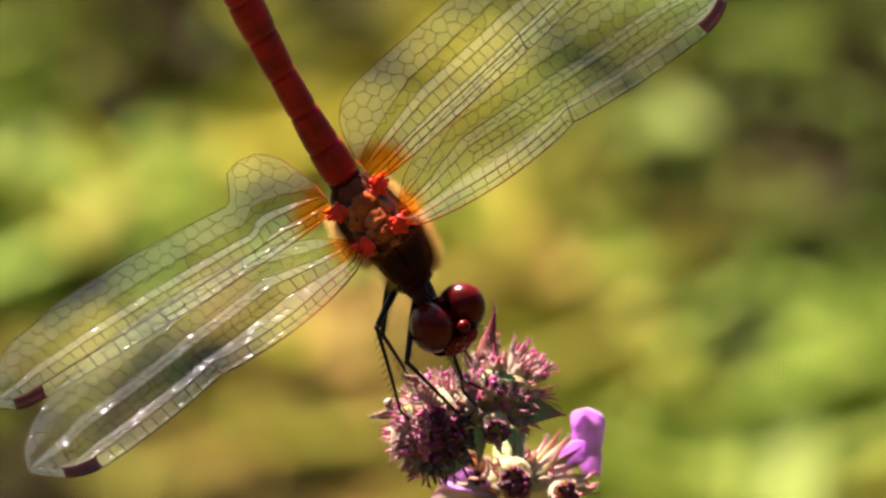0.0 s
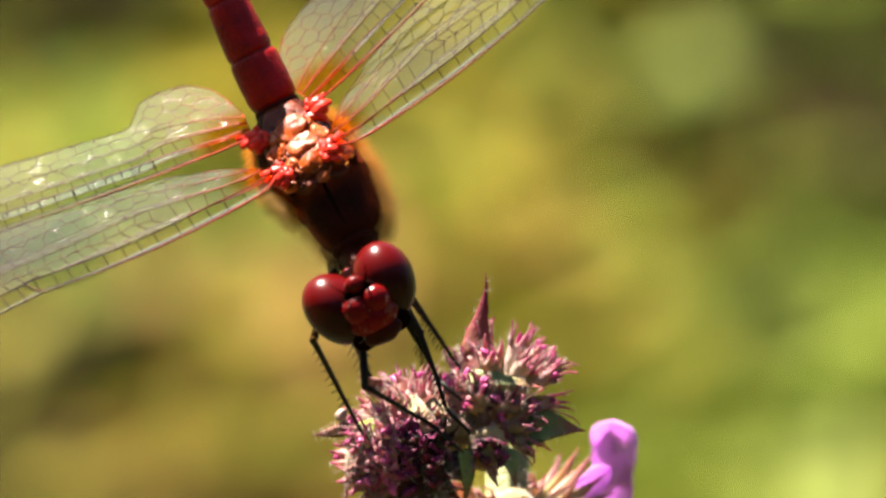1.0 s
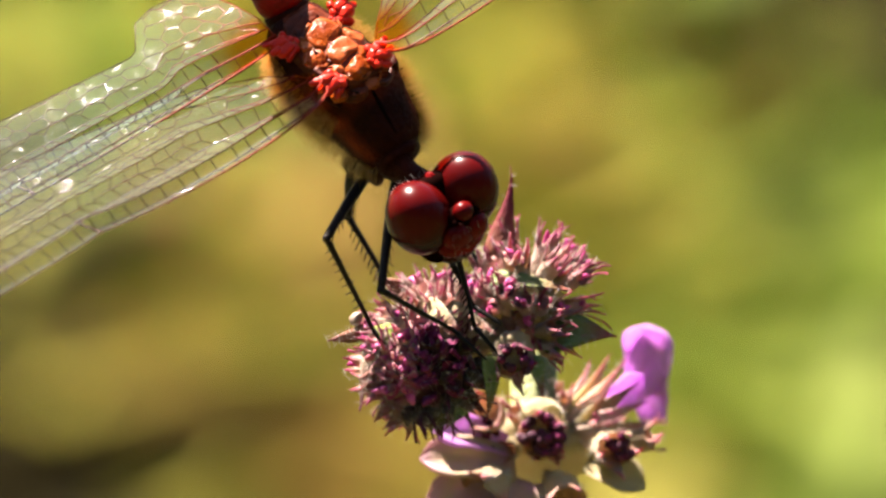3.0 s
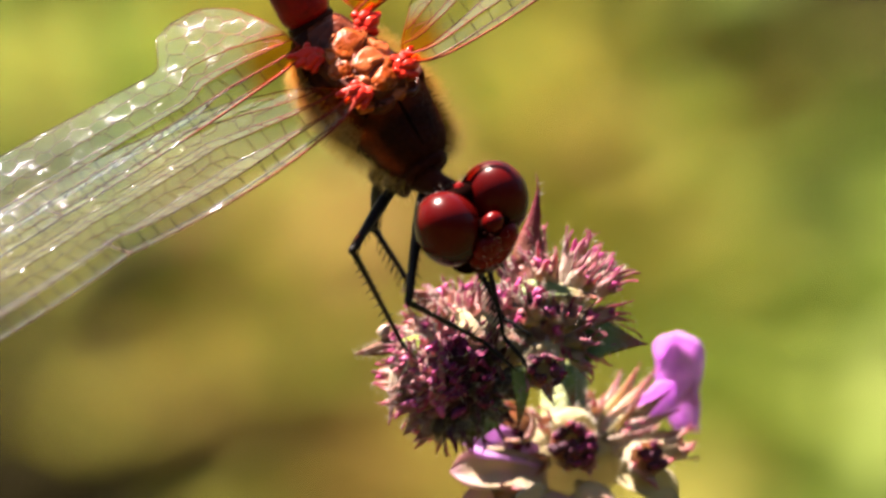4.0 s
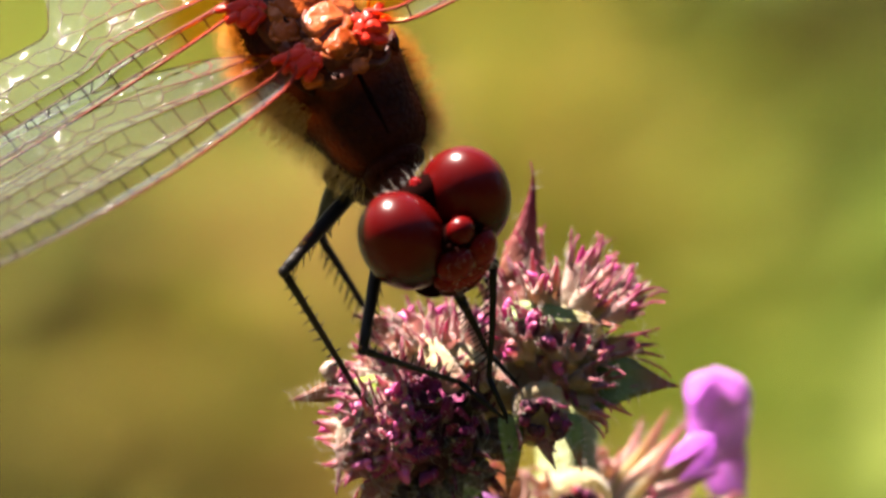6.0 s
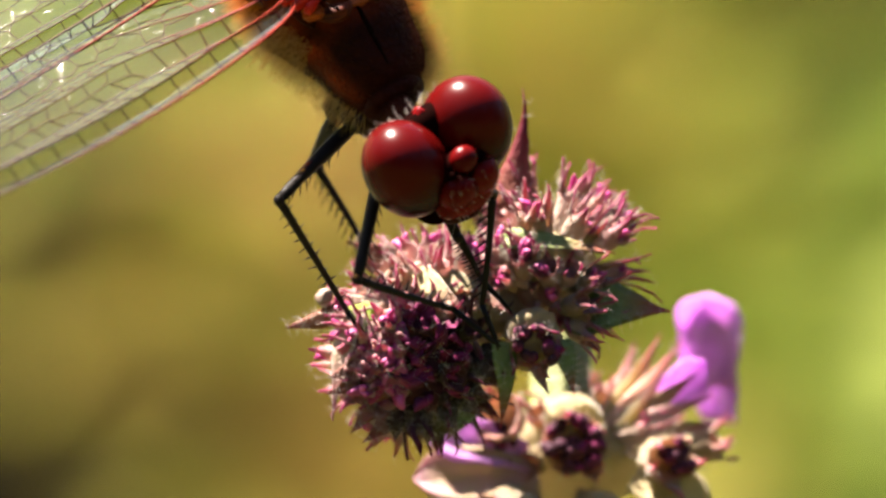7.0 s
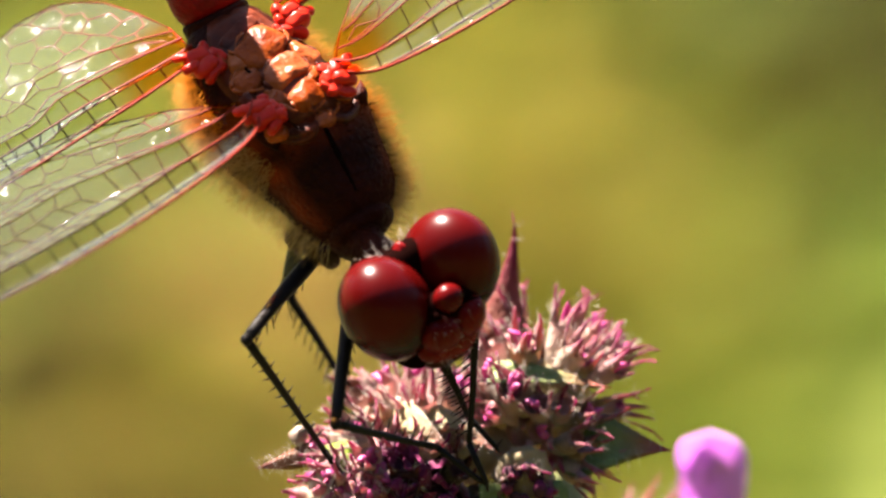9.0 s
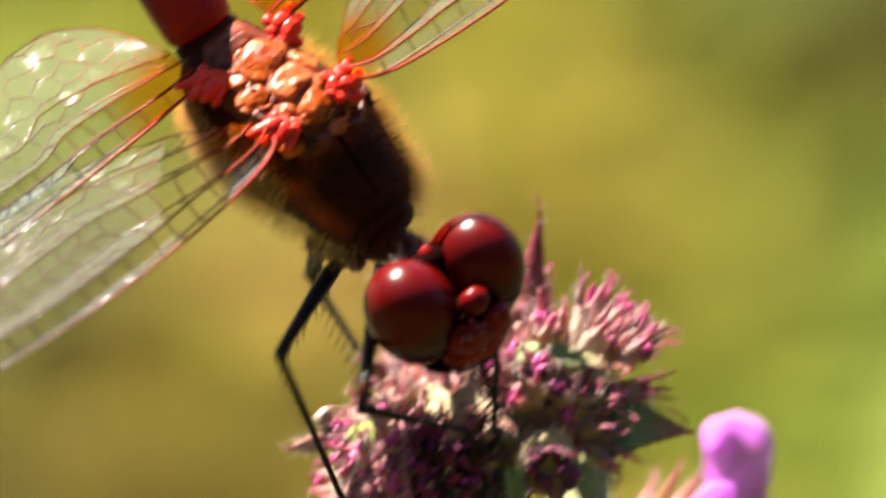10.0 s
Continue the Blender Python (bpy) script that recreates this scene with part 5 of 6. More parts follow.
def wing_meshes(hind, seed):
    rng = random.Random(seed)
    span = SPAN_H if hind else SPAN_F
    skin = Geo()
    nx, ny = 110, 48
    grid = []
    for i in range(nx + 1):
        x = span * (i / nx)
        lead, trail = wing_edge(x, hind)
        row = []
        for j in range(ny + 1):
            y = lead + (trail - lead) * j / ny
            z = pleat(x, y, hind)
            r = math.hypot(x - 0.4, (y + 0.9) * 1.3)
            amber = min(1.0, 2.2 * max(0.0, 1 - r / (3.0 if hind else 2.2)))
            row.append(skin.ring([(x, y, z)], amber)[0])
        grid.append(row)
    for i in range(nx):
        for j in range(ny):
            skin.f.append((grid[i][j], grid[i][j + 1], grid[i + 1][j + 1], grid[i + 1][j]))
    net, rim = Geo(), Geo()

    def vein(a, b, r):
        ax, ay = a
        bx, by = b
        d = (abs(ax) + abs(bx)) / 2
        tip = max(0.0, 1 - d / 5.0) ** 1.2
        net.tube([(ax, ay, pleat(ax, ay, hind)), (bx, by, pleat(bx, by, hind))], r, 4, [tip, tip])

    def long_vein(ys, r0, r1, into, red=6.0):
        pts = [(x, y, pleat(x, y, hind)) for x, y in ys]
        into.tube(pts, [0.58 * (r0 + (r1 - r0) * i / (len(pts) - 1)) for i in range(len(pts))], 5, [max(0.0, 1 - p[0] / red) for p in pts])
    xs = [span * i / 60 for i in range(61)]
    long_vein([(x, wing_edge(x, hind)[0]) for x in xs], 0.10, 0.05, rim, 12.0)
    long_vein([(x, wing_edge(x, hind)[1]) for x in xs] + [(span, wing_edge(span, hind)[0])], 0.045, 0.04, rim, 3.0)
    long_vein([(0, wing_edge(0, hind)[0]), (0, wing_edge(0, hind)[1])], 0.06, 0.05, rim, 3.0)
    long_vein([(x, lane(x, 1, hind)) for x in xs if x <= NODUS] + [(NODUS + 0.15, wing_edge(NODUS, hind)[0])], 0.07, 0.05, net)
    for k, r0, r1 in ((2, 0.085, 0.05), (3, 0.06, 0.03), (4, 0.06, 0.03), (5, 0.055, 0.028), (6, 0.05, 0.028)):
        stop = span * (1.0, 1.0, 0.985, 0.97, 0.93, 0.8, 0.6)[k]
        long_vein([(x, lane(x, k, hind)) for x in xs if x <= stop and lane(x, k, hind) > wing_edge(x, hind)[1] + 0.05], r0, r1, net)
    # cross veins in the narrow front lanes
    x = 1.2
    while x < span * 0.97:
        for k in (0, 1) if x < NODUS else (0,):
            far = 2 if (x >= NODUS and k == 0) else k + 1
            xx = x + rng.uniform(-0.1, 0.1)
            vein((xx, lane(xx, k, hind) if k else wing_edge(xx, hind)[0]), (xx + 0.08, lane(xx + 0.08, far, hind)), 0.03)
        x += rng.uniform(0.8, 1.15)
    # the nodus and a few strong braces
    vein((NODUS, wing_edge(NODUS, hind)[0]), (NODUS + 0.35, lane(NODUS + 0.35, 3, hind)), 0.06)
    for k in (2, 3, 4):
        x = 1.6 + 0.4 * k
        while x < span * 0.95:
            xb = x + rng.uniform(-0.15, 0.3)
            ya, yb = lane(x, k, hind), lane(min(xb, span), k + 1, hind)
            if ya - yb > 0.9 and x > 6:
                zx = (x + xb) / 2 + rng.uniform(0.15, 0.4)
                zy = (ya + yb) / 2 + rng.uniform(-0.15, 0.15)
                vein((x, ya), (zx, zy), 0.024)
                vein((zx, zy), (xb, yb), 0.024)
                nx2 = zx + rng.uniform(0.7, 0.9)
                if nx2 < span * 0.95:
                    vein((zx, zy), (nx2, (lane(nx2, k, hind) + lane(nx2, k + 1, hind)) / 2), 0.022)
            elif ya - yb > 0.12:
                vein((x, ya), (xb, yb), 0.026)
            x += rng.uniform(0.72, 1.0)
    # small six-sided cells towards the trailing edge
    size = 0.60 if hind else 0.58
    done = set()
    pts = {}

    def node(i, j):
        if (i, j) not in pts:
            pts[(i, j)] = (i * size * 0.866 + rng.uniform(-0.16, 0.16), -j * size * 0.5 + rng.uniform(-0.16, 0.16))
        return pts[(i, j)]
    for ci in range(-1, int(span / (size * 0.866 * 2)) + 2):
        for cj in range(-1, 18):
            cx = ci * 2 + (cj % 2)
            cy = cj * 3
            corners = [(cx, cy - 2), (cx + 1, cy - 1), (cx + 1, cy + 1), (cx, cy + 2), (cx - 1, cy + 1), (cx - 1, cy - 1)]
            for a, b in zip(corners, corners[1:] + corners[:1]):
                key = (min(a, b), max(a, b))
                if key in done:
                    continue
                done.add(key)
                pa, pb = node(*a), node(*b)
                ok = True
                for p in (pa, pb):
                    if not 0.3 < p[0] < span * 0.99:
                        ok = False
                        break
                    top = lane(p[0], 5, hind)
                    if not wing_edge(p[0], hind)[1] - 0.02 < p[1] < top + 0.05:
                        ok = False
                        break
                if ok:
                    vein(pa, pb, 0.021)
    st = Geo()
    x0, x1 = span * 0.865, span * 0.945
    top, low = [], []
    for i in range(7):
        x = x0 + (x1 - x0) * i / 6
        y0, y1 = wing_edge(x, hind)[0], lane(x - 0.2, 2, hind)
        top.append((x, y0, pleat(x, y0, hind)))
        low.append((x - 0.2, y1, pleat(x - 0.2, y1, hind)))
    for dz in (0.05, -0.05):
        a = st.ring([(x, y, z + dz) for x, y, z in top])
        b = st.ring([(x, y, z + dz) for x, y, z in low])
        for i in range(6):
            st.f.append((a[i], b[i], b[i + 1], a[i + 1]) if dz > 0 else (a[i + 1], b[i + 1], b[i], a[i]))
    n = "hindwing" if hind else "forewing"
    return (n, skin, net, rim, st)


def flip(g):
    """The mirror image for the other side."""
    h = Geo()
    h.v = [(-x, y, z) for x, y, z in g.v]
    h.t = list(g.t)
    h.f = [tuple(reversed(f)) for f in g.f]
    return h


def build_wing(hind, right, seed):
    n, skin, net, rim, st = wing_meshes(hind and (1 if right else 2), seed)
    gs = [skin, net, rim, st] if right else [flip(g) for g in (skin, net, rim, st)]
    w = part(n, gs[0], M_WING, dragonfly, "clear wing membrane, amber at its root")
    part("vein_net", gs[1], M_VEIN, w, "fine dark net of veins", smooth=False)
    part("wing_rim", gs[2], M_VEIN, w)
    part("wing_spot", gs[3], M_STIGMA, w, "red-brown spot near the wing tip", smooth=False)
    return w


# ---- legs ----


def build_leg(lf, lt, seed, thick=1.0):
    """Thigh and shin along +Y, each from its own joint; the shin carries spines and the foot."""
    rng = random.Random(seed)
    g = Geo()
    n = 8
    g.tube([(0, lf * i / n, 0.06 * math.sin(math.pi * i / n)) for i in range(n + 1)],
           [thick * r for r in (0.26, 0.30, 0.31, 0.30, 0.27, 0.25, 0.23, 0.23, 0.2)], 10)
    g.blob((0, lf, 0), (0.22 * thick, 0.26 * thick, 0.24 * thick), nu=10, nv=8)
    thigh = part("thigh", g, M_LEG, dragonfly, "black spiny leg")
    s = Geo()
    for i in range(10):
        y = lf * (0.2 + 0.75 * i / 10)
        s.tube([(0, y, -0.2), (rng.uniform(-0.15, 0.15), y + 0.25, -0.55)], [0.042, 0.01], 4)
    part("bristle", s, M_LEG, thigh, kind="stuff")
    g = Geo()
    g.tube([(0, lt * i / n, 0.05 * math.sin(math.pi * i / n)) for i in range(n + 1)],
           [thick * r for r in (0.19, 0.17, 0.155, 0.145, 0.14, 0.13, 0.125, 0.12, 0.12)], 8)
    shin = part("shin", g, M_LEG, dragonfly)
    s = Geo()
    for i in range(11):
        for sx in (-1, 1):
            y = lt * (0.12 + 0.85 * i / 11) + rng.uniform(-0.05, 0.05)
            s.tube([(sx * 0.1, y, -0.08), (sx * rng.uniform(0.25, 0.4), y + rng.uniform(0.3, 0.42), -rng.uniform(0.38, 0.55))], [0.042, 0.01], 4)
    part("bristle", s, M_LEG, shin, kind="stuff")
    return thigh, shin


thorax = build_thorax()
build_back(thorax)
build_abdomen()
head = build_head()
WINGS = {(hind, right): build_wing(hind, right, 11 + 2 * hind + right) for hind in (False, True) for right in (True, False)}

# body: seconds, way ahead, way of its back, place of its middle (u, v, w)
BODY = [
    (0.0, (0.57, -0.82, 0.09), (-0.04, 0.08, 1.00), (-7.03, 10.63, 4.4)),
    (0.6, (0.57, -0.82, 0.10), (-0.04, 0.09, 1.00), (-7.10, 10.70, 4.4)),
    (0.8, (0.52, -0.80, 0.25), (-0.08, 0.22, 0.95), (-7.2, 10.7, 4.4)),
    (1.0, (0.40, -0.73, 0.56), (-0.26, 0.49, 0.83), (-7.58, 10.67, 4.4)),
    (1.1, (0.58, -0.73, 0.35), (0.04, 0.46, 0.88), (-7.56, 10.80, 4.4)),
    (1.2, (0.61, -0.73, 0.31), (0.10, 0.46, 0.88), (-7.54, 10.85, 4.4)),
    (1.3, (0.61, -0.72, 0.33), (0.09, 0.48, 0.87), (-7.6, 10.8, 4.4)),
    (1.4, (0.62, -0.54, 0.56), (-0.10, 0.64, 0.75), (-8.0, 10.55, 4.4)),
    (1.5, (0.62, -0.50, 0.61), (-0.15, 0.68, 0.72), (-8.15, 10.48, 4.4)),
    (1.6, (0.62, -0.50, 0.61), (-0.15, 0.68, 0.72), (-8.15, 10.40, 4.4)),
    (1.8, (0.63, -0.66, 0.40), (0.05, 0.55, 0.83), (-8.18, 10.0, 4.4)),
    (2.0, (0.63, -0.69, 0.36), (0.08, 0.52, 0.85), (-8.19, 9.91, 4.4)),
    (2.5, (0.64, -0.67, 0.37), (0.02, 0.50, 0.87), (-8.23, 9.78, 4.4)),
    (2.7, (0.63, -0.70, 0.33), (0.12, 0.50, 0.86), (-7.2, 9.72, 4.4)),
    (4.0, (0.63, -0.71, 0.31), (0.15, 0.50, 0.85), (-6.98, 9.68, 4.4)),
    (4.5, (0.60, -0.71, 0.37), (0.11, 0.53, 0.84), (-6.67, 9.44, 4.4)),
    (5.2, (0.58, -0.72, 0.38), (0.10, 0.53, 0.84), (-6.75, 9.44, 4.4)),
    (5.3, (0.45, -0.76, 0.47), (-0.03, 0.52, 0.86), (-6.25, 9.40, 4.4)),
    (5.4, (0.45, -0.76, 0.47), (-0.03, 0.52, 0.86), (-6.35, 9.50, 4.4)),
    (5.5, (0.49, -0.76, 0.41), (0.08, 0.51, 0.86), (-6.75, 9.70, 4.4)),
    (5.7, (0.54, -0.73, 0.41), (0.08, 0.53, 0.85), (-6.45, 9.4, 4.4)),
    (6.2, (0.56, -0.72, 0.42), (0.08, 0.55, 0.84), (-6.25, 9.25, 4.4)),
    (7.5, (0.56, -0.71, 0.43), (0.07, 0.56, 0.83), (-6.13, 9.19, 4.4)),
    (8.5, (0.58, -0.74, 0.35), (0.09, 0.48, 0.87), (-6.35, 9.20, 4.4)),
    (9.0, (0.55, -0.72, 0.42), (0.10, 0.56, 0.82), (-6.48, 9.04, 4.4)),
    (9.3, (0.55, -0.73, 0.41), (0.09, 0.54, 0.83), (-6.4, 9.10, 4.4)),
    (9.4, (0.50, -0.79, 0.34), (0.02, 0.40, 0.92), (-6.15, 9.32, 4.4)),
    (9.5, (0.50, -0.80, 0.32), (0.01, 0.38, 0.93), (-6.12, 9.35, 4.4)),
    (9.7, (0.50, -0.80, 0.32), (0.01, 0.38, 0.93), (-6.12, 9.30, 4.4)),
    (9.8, (0.56, -0.73, 0.37), (0.04, 0.48, 0.87), (-6.6, 8.7, 4.4)),
    (9.9, (0.63, -0.67, 0.41), (0.06, 0.56, 0.83), (-7.51, 7.57, 4.4)),
    (10.0, (0.68, -0.66, 0.32), (0.11, 0.52, 0.85), (-7.14, 8.11, 4.4)),
]
# head: seconds, way of the face, way of the crown, its place (u, v)
GAZE = [
    (0.0, (0.70, -0.63, 0.34), (0.13, 0.58, 0.81), (-1.93, 4.26)),
    (0.8, (0.70, -0.63, 0.34), (0.13, 0.58, 0.81), (-2.10, 4.48)),
    (0.9, (0.20, -0.30, 0.93), (-0.45, 0.85, 0.25), (-4.10, 4.58)),
    (1.0, (0.05, -0.10, 0.99), (-0.54, 0.84, 0.10), (-4.80, 4.38)),
    (1.1, (0.64, -0.54, 0.55), (-0.09, 0.66, 0.75), (-2.60, 4.83)),
    (1.2, (0.66, -0.55, 0.51), (-0.05, 0.65, 0.76), (-2.36, 4.85)),
    (1.3, (0.67, -0.54, 0.52), (-0.07, 0.65, 0.76), (-2.40, 4.88)),
    (1.4, (0.36, 0.10, 0.92), (-0.55, 0.83, 0.10), (-3.30, 6.18)),
    (1.5, (0.46, 0.41, 0.78), (-0.58, 0.80, -0.08), (-3.41, 6.48)),
    (1.6, (0.50, -0.05, 0.86), (-0.45, 0.87, 0.25), (-3.30, 6.28)),
    (1.8, (0.67, -0.51, 0.55), (-0.04, 0.71, 0.70), (-2.90, 4.58)),
    (2.0, (0.66, -0.53, 0.53), (-0.01, 0.71, 0.71), (-2.88, 4.32)),
    (2.5, (0.66, -0.52, 0.53), (-0.02, 0.70, 0.72), (-2.85, 4.26)),
    (2.7, (0.66, -0.53, 0.52), (-0.01, 0.69, 0.72), (-2.00, 3.88)),
    (4.0, (0.66, -0.54, 0.51), (-0.01, 0.68, 0.73), (-1.75, 3.79)),
    (4.5, (0.66, -0.54, 0.52), (-0.03, 0.67, 0.74), (-1.78, 3.76)),
    (5.2, (0.63, -0.55, 0.54), (-0.08, 0.65, 0.76), (-2.00, 3.73)),
    (5.3, (-0.35, -0.30, 0.88), (-0.50, 0.82, 0.05), (-3.40, 3.40)),
    (5.4, (-0.55, -0.28, 0.79), (-0.50, 0.86, -0.04), (-3.62, 3.46)),
    (5.5, (0.60, -0.56, 0.57), (-0.11, 0.65, 0.75), (-2.61, 3.60)),
    (5.6, (0.64, -0.55, 0.54), (-0.09, 0.64, 0.76), (-2.20, 3.63)),
    (7.5, (0.64, -0.56, 0.52), (-0.07, 0.63, 0.77), (-1.66, 3.64)),
    (8.5, (0.65, -0.56, 0.51), (-0.06, 0.64, 0.77), (-1.69, 3.29)),
    (9.0, (0.65, -0.56, 0.51), (-0.06, 0.64, 0.77), (-1.80, 3.26)),
    (9.3, (0.65, -0.56, 0.51), (-0.06, 0.64, 0.77), (-1.90, 3.23)),
    (9.4, (-0.17, -0.68, 0.71), (-0.58, 0.65, 0.48), (-2.95, 2.43)),
    (9.5, (-0.17, -0.68, 0.71), (-0.58, 0.65, 0.48), (-3.00, 2.38)),
    (9.7, (-0.17, -0.68, 0.71), (-0.58, 0.65, 0.48), (-3.00, 2.38)),
    (9.8, (0.61, -0.60, 0.52), (-0.05, 0.63, 0.78), (-2.20, 2.48)),
    (9.9, (0.65, -0.56, 0.51), (-0.04, 0.65, 0.76), (-2.22, 2.25)),
    (10.0, (0.66, -0.55, 0.51), (-0.03, 0.65, 0.76), (-1.79, 2.55)),
]
# forewings: seconds, way along the wing on its right and on its left, tilts about those lines, how far the right hindwing lags
SPREAD = [
    (0.0, (-0.770, -0.640, 0.15), (0.816, 0.571, 0.00), 15, 15, -0.10),
    (0.7, (-0.770, -0.640, 0.15), (0.816, 0.571, 0.00), 15, 15, -0.10),
    (1.0, (-0.910, -0.440, 0.10), (0.784, 0.626, 0.00), 22, 20, -0.10),
    (1.2, (-0.830, -0.590, 0.10), (0.734, 0.678, 0.00), 26, 18, -0.10),
    (1.3, (-0.830, -0.590, 0.10), (0.734, 0.678, 0.00), 26, 18, -0.10),
    (1.5, (-0.880, -0.440, 0.20), (0.697, 0.712, -0.10), 20, 18, -0.10),
    (1.6, (-0.880, -0.440, 0.20), (0.697, 0.712, -0.10), 20, 18, 0.00),
    (1.8, (-0.869, -0.526, 0.20), (0.746, 0.659, -0.10), 26, 18, 0.00),
    (2.5, (-0.869, -0.526, 0.20), (0.771, 0.633, -0.10), 26, 18, 0.00),
    (4.0, (-0.856, -0.557, 0.20), (0.809, 0.605, -0.10), 26, 18, 0.00),
    (4.5, (-0.826, -0.537, 0.20), (0.800, 0.604, -0.10), 26, 18, 0.00),
    (5.5, (-0.865, -0.450, 0.20), (0.844, 0.531, -0.10), 26, 18, 0.00),
    (6.0, (-0.825, -0.520, 0.20), (0.820, 0.540, -0.10), 26, 18, 0.00),
    (7.5, (-0.817, -0.492, 0.20), (0.832, 0.555, -0.10), 26, 18, 0.00),
    (8.5, (-0.847, -0.490, 0.20), (0.775, 0.635, -0.10), 26, 18, 0.00),
    (9.0, (-0.827, -0.507, 0.20), (0.832, 0.555, -0.10), 26, 18, 0.00),
    (9.5, (-0.862, -0.475, 0.20), (0.805, 0.591, -0.10), 26, 18, 0.00),
    (9.8, (-0.843, -0.477, 0.20), (0.803, 0.600, -0.10), 26, 18, 0.00),
    (9.9, (-0.787, -0.545, 0.20), (0.821, 0.563, -0.10), 26, 18, 0.00),
    (10.0, (-0.765, -0.587, 0.20), (0.789, 0.618, -0.10), 26, 18, 0.00),
]


def between(rows, t):
    """The row at t, each of its values blended from the two rows around it."""
    for a, b in zip(rows, rows[1:]):
        if a[0] <= t <= b[0]:
            f = (t - a[0]) / (b[0] - a[0])
            return [tuple(x + (y - x) * f for x, y in zip(p, q)) if isinstance(p, tuple) else p + (q - p) * f for p, q in zip(a, b)]
    return list(rows[-1])


def to_world(v):
    return AX_U * v[0] + AX_V * v[1] + AX_W * v[2]


def body_pose(t):
    _, fwd, up, place = between(BODY, t)
    return turned(to_world(fwd), to_world(up), at(*place))


TIMES = sorted({r[0] for r in BODY} | {r[0] for r in GAZE} | {r[0] for r in SPREAD})

# legs: root on the body, the knee and the end of the shin in the flower's axes, the toe
LEGS = [
    ("right middle", (0.9, 4.2, -2.4), (-7.25, 1.88, 8.0), (-4.93, -2.02, 3.2), (-4.3, -2.9, 3.2)),
    ("right hind", (1.0, 3.4, -2.7), (-6.2, 3.2, -0.5), (-3.94, -0.5, -0.6), (-3.4, -1.2, -0.6)),
    ("right front", (-0.1, 5.2, -1.8), (-4.53, -0.71, 8.6), (-1.23, -1.92, 4.6), (0.48, -3.33, 4.6)),
    ("left middle", (-0.9, 4.2, -2.4), (-0.45, 2.2, 5.2), (-0.2, -1.8, 4.6), (0.7, -3.3, 4.6)),
    ("left front", (-0.7, 4.7, -2.0), (-1.2, 1.0, 4.8), (-0.24, -0.9, 3.4), (0.97, -2.1, 3.6)),
    ("left hind", (-1.0, 3.4, -2.7), (-1.4, 3.2, -0.5), (0.3, 0.6, -0.6), (1.0, 0.0, -0.3)),
]
REST = 5.6
STEPS = [(0, 9.9, (-3.4, -0.2, 1.5)), (0, 10.0, (-0.3, -2.0, 0.0)), (3, 1.2, (6.0, 3.2, -0.5))]  # leg, seconds, how far its foot is lifted off
LEG_PARTS = []
for i, (_, root, knee, end, toe) in enumerate(LEGS):
    m = body_pose(REST)
    r = m @ (Vector(root) * MM)
    k, e = at(*knee), at(*end)
    lf, lt = (k - r).length / MM, (e - k).length / MM
    thigh, shin = build_leg(lf, lt, 40 + i, 0.9)
    foot = Geo()
    tl = (at(*toe) - e).length / MM
    d = (at(*toe) - e).normalized()
    ahead = (e - k).normalized()
    bend = d.angle(ahead)
    foot.tube([(0, lt, 0), (0, lt + tl * 0.35 * math.cos(bend), tl * 0.35 * math.sin(bend)), (0, lt + tl * 0.8 * math.cos(bend), tl * 0.8 * math.sin(bend)),
               (0, lt + tl * math.cos(bend), tl * math.sin(bend) - 0.1)], [0.12, 0.11, 0.09, 0.03], 8)
    part("foot", foot, M_LEG, shin)
    LEG_PARTS.append((thigh, shin, root, k, e, at(*toe), lf, lt))


def bone(p, q, side):
    return turned(q - p, side, p)


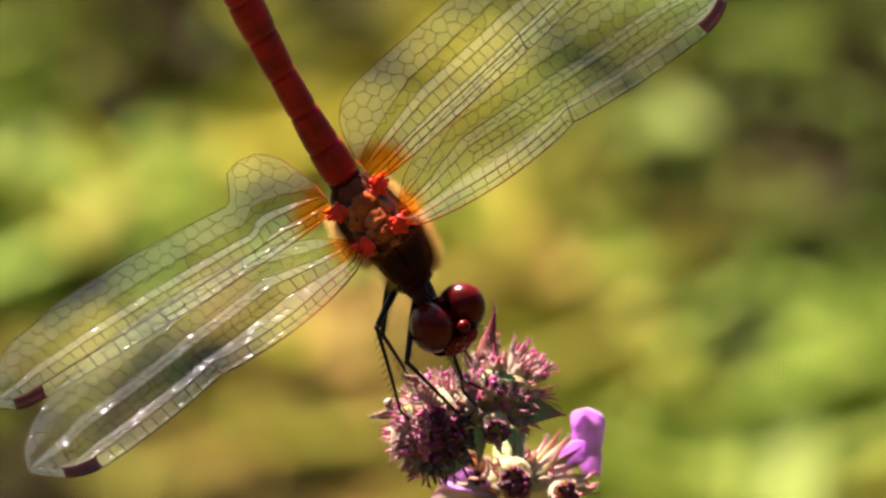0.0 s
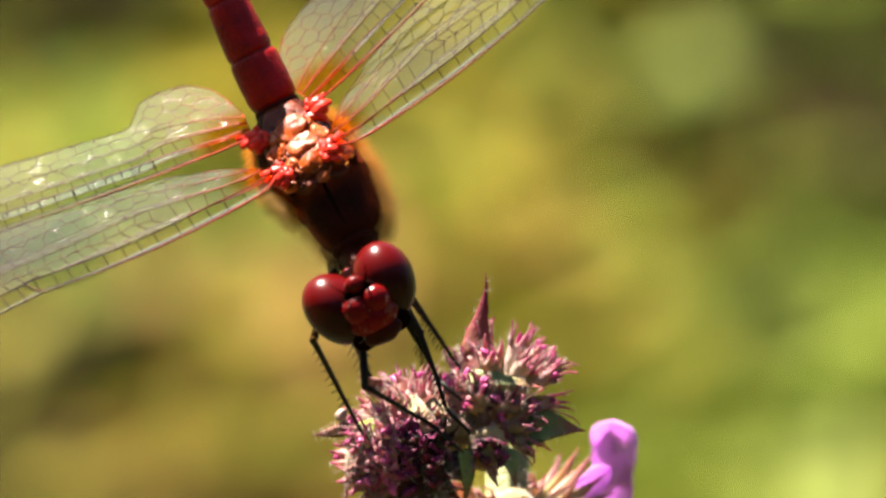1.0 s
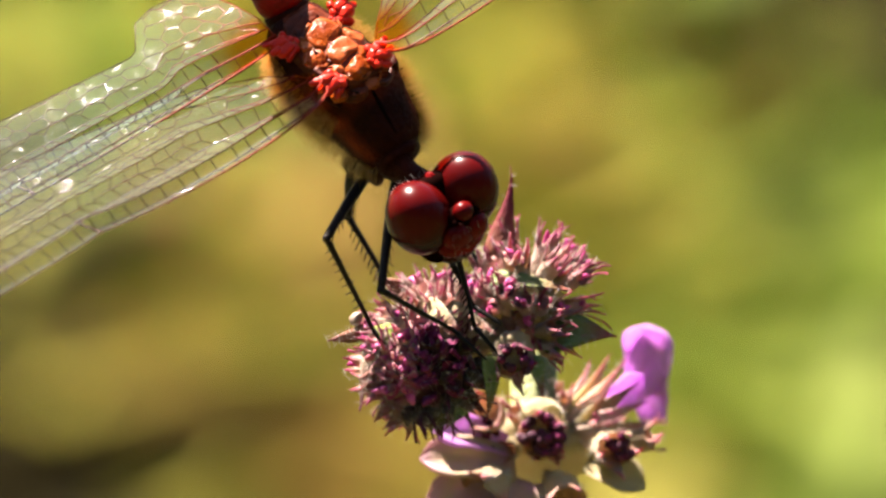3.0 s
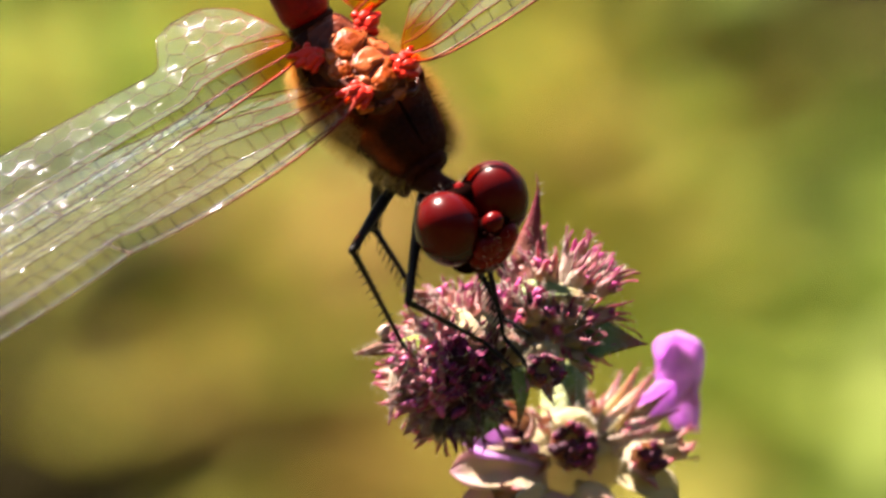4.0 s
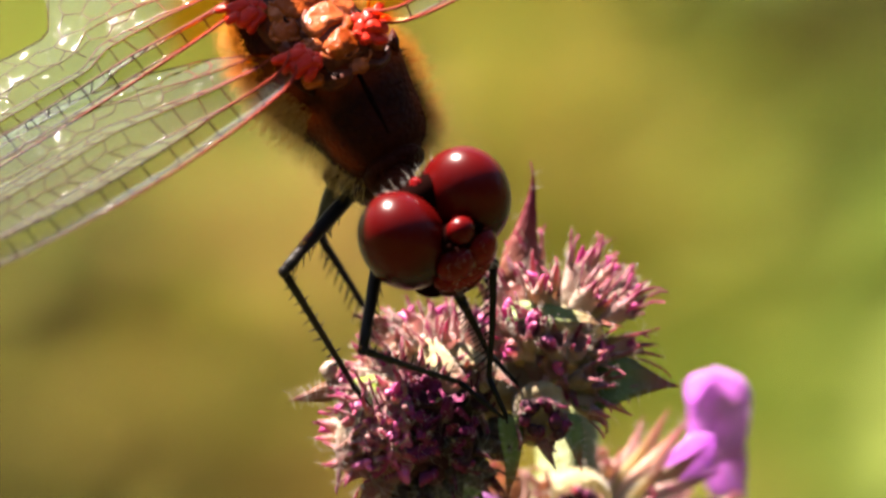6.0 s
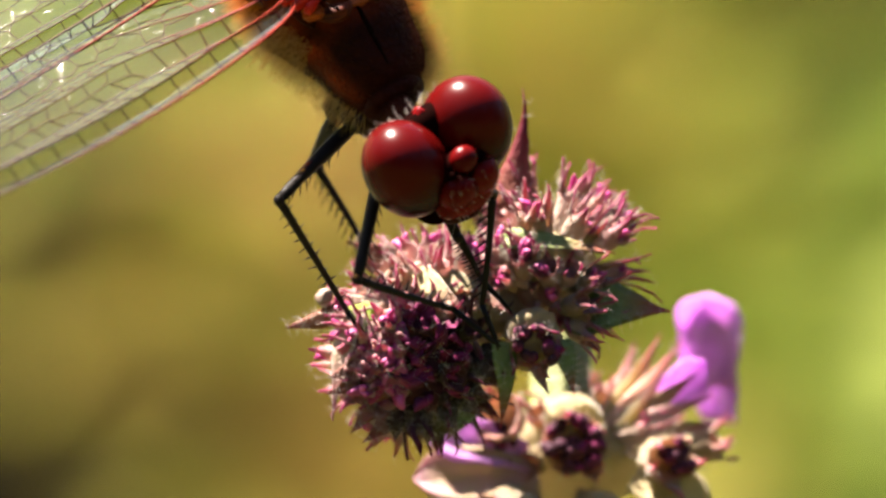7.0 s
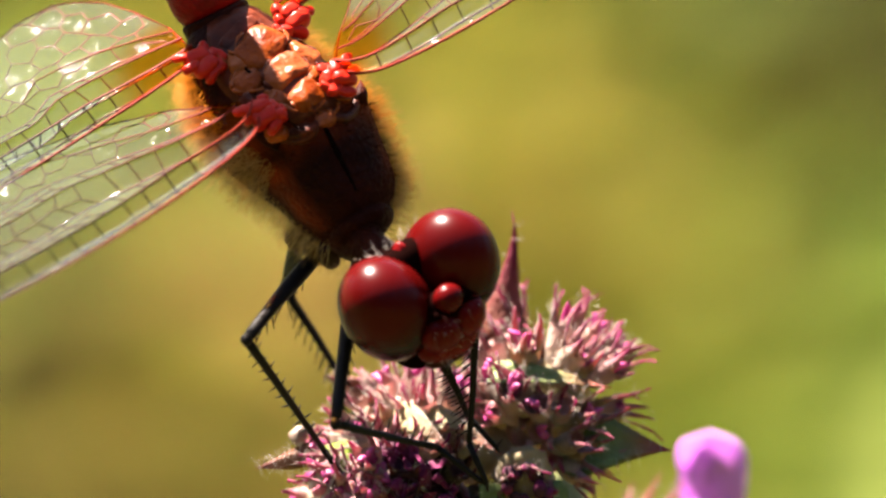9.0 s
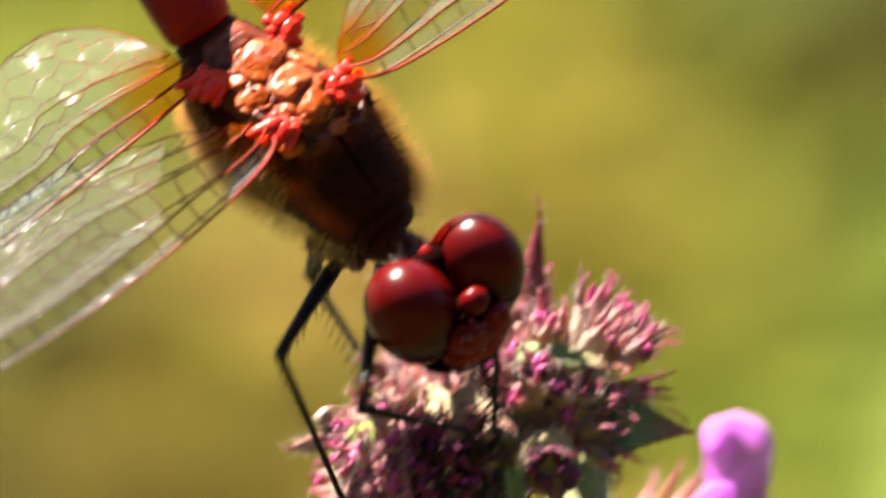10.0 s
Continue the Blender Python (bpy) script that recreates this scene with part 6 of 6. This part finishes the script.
def motions():
    walk(dragonfly, [(t, body_pose(t)) for t in TIMES])
    rows = []
    for t in TIMES:
        inv = body_pose(t).inverted()
        _, f, c, spot = between(GAZE, t)
        depth = (body_pose(t) @ (HEAD_C * MM) - HEAD_AT).dot(AX_W) / MM
        h = inv.to_3x3().to_4x4() @ turned(to_world(f), to_world(c))
        h.translation = inv @ at(*spot, depth)
        rows.append((t, h))
    walk(head, rows)
    for (hind, right), w in WINGS.items():
        rows = []
        for t in TIMES:
            inv = body_pose(t).inverted().to_3x3()
            _, r, l, tilt_r, tilt_l, lag = between(SPREAD, t)
            way_out = Vector(r if right else l)
            if right and not hind:
                way_out.z += 0.2
            s = (inv @ to_world(way_out)).normalized()
            if hind:
                s = (s + Vector((0, lag if right else -0.17, 0.02))).normalized()
            x = s if right else -s
            z = Vector((0, 0, 1))
            y = z.cross(x).normalized()
            z = x.cross(y)
            m = Matrix((x, y, z)).transposed().to_4x4() @ pose(0, 0, 0, tilt_r if right else tilt_l)
            b = HIND if hind else FORE
            m.translation = Vector((b.x if right else -b.x, b.y, b.z + 0.1)) * MM
            rows.append((t, m))
        walk(w, rows)
    for i, (thigh, shin, root, k0, e, toe, lf, lt) in enumerate(LEG_PARTS):
        a, b = [], []
        for t in TIMES:
            m = body_pose(t)
            r = m @ (Vector(root) * MM)
            end = e
            for who, when, shift in STEPS:
                if who == i and abs(when - t) < 0.01:
                    end = e + to_world(shift) * MM
            # the foot keeps its hold; hip and knee bend
            v = end - r
            dist = min(v.length, (lf + lt) * MM * 0.995)
            dist = max(dist, abs(lf - lt) * MM * 1.02)
            ax = v.normalized()
            x = (lf * lf - lt * lt + (dist / MM) ** 2) / (2 * dist / MM)
            h = math.sqrt(max(lf * lf - x * x, 0.0))
            side = k0 - r
            side = (side - ax * side.dot(ax)).normalized()
            knee = r + (ax * x + side * h) * MM
            end = knee + (r + ax * dist - knee).normalized() * lt * MM
            out = toe - e
            inv = m.inverted()
            a.append((t, inv @ bone(r, knee, side)))
            b.append((t, inv @ bone(knee, end, out)))
        walk(thigh, a)
        walk(shin, b)


motions()
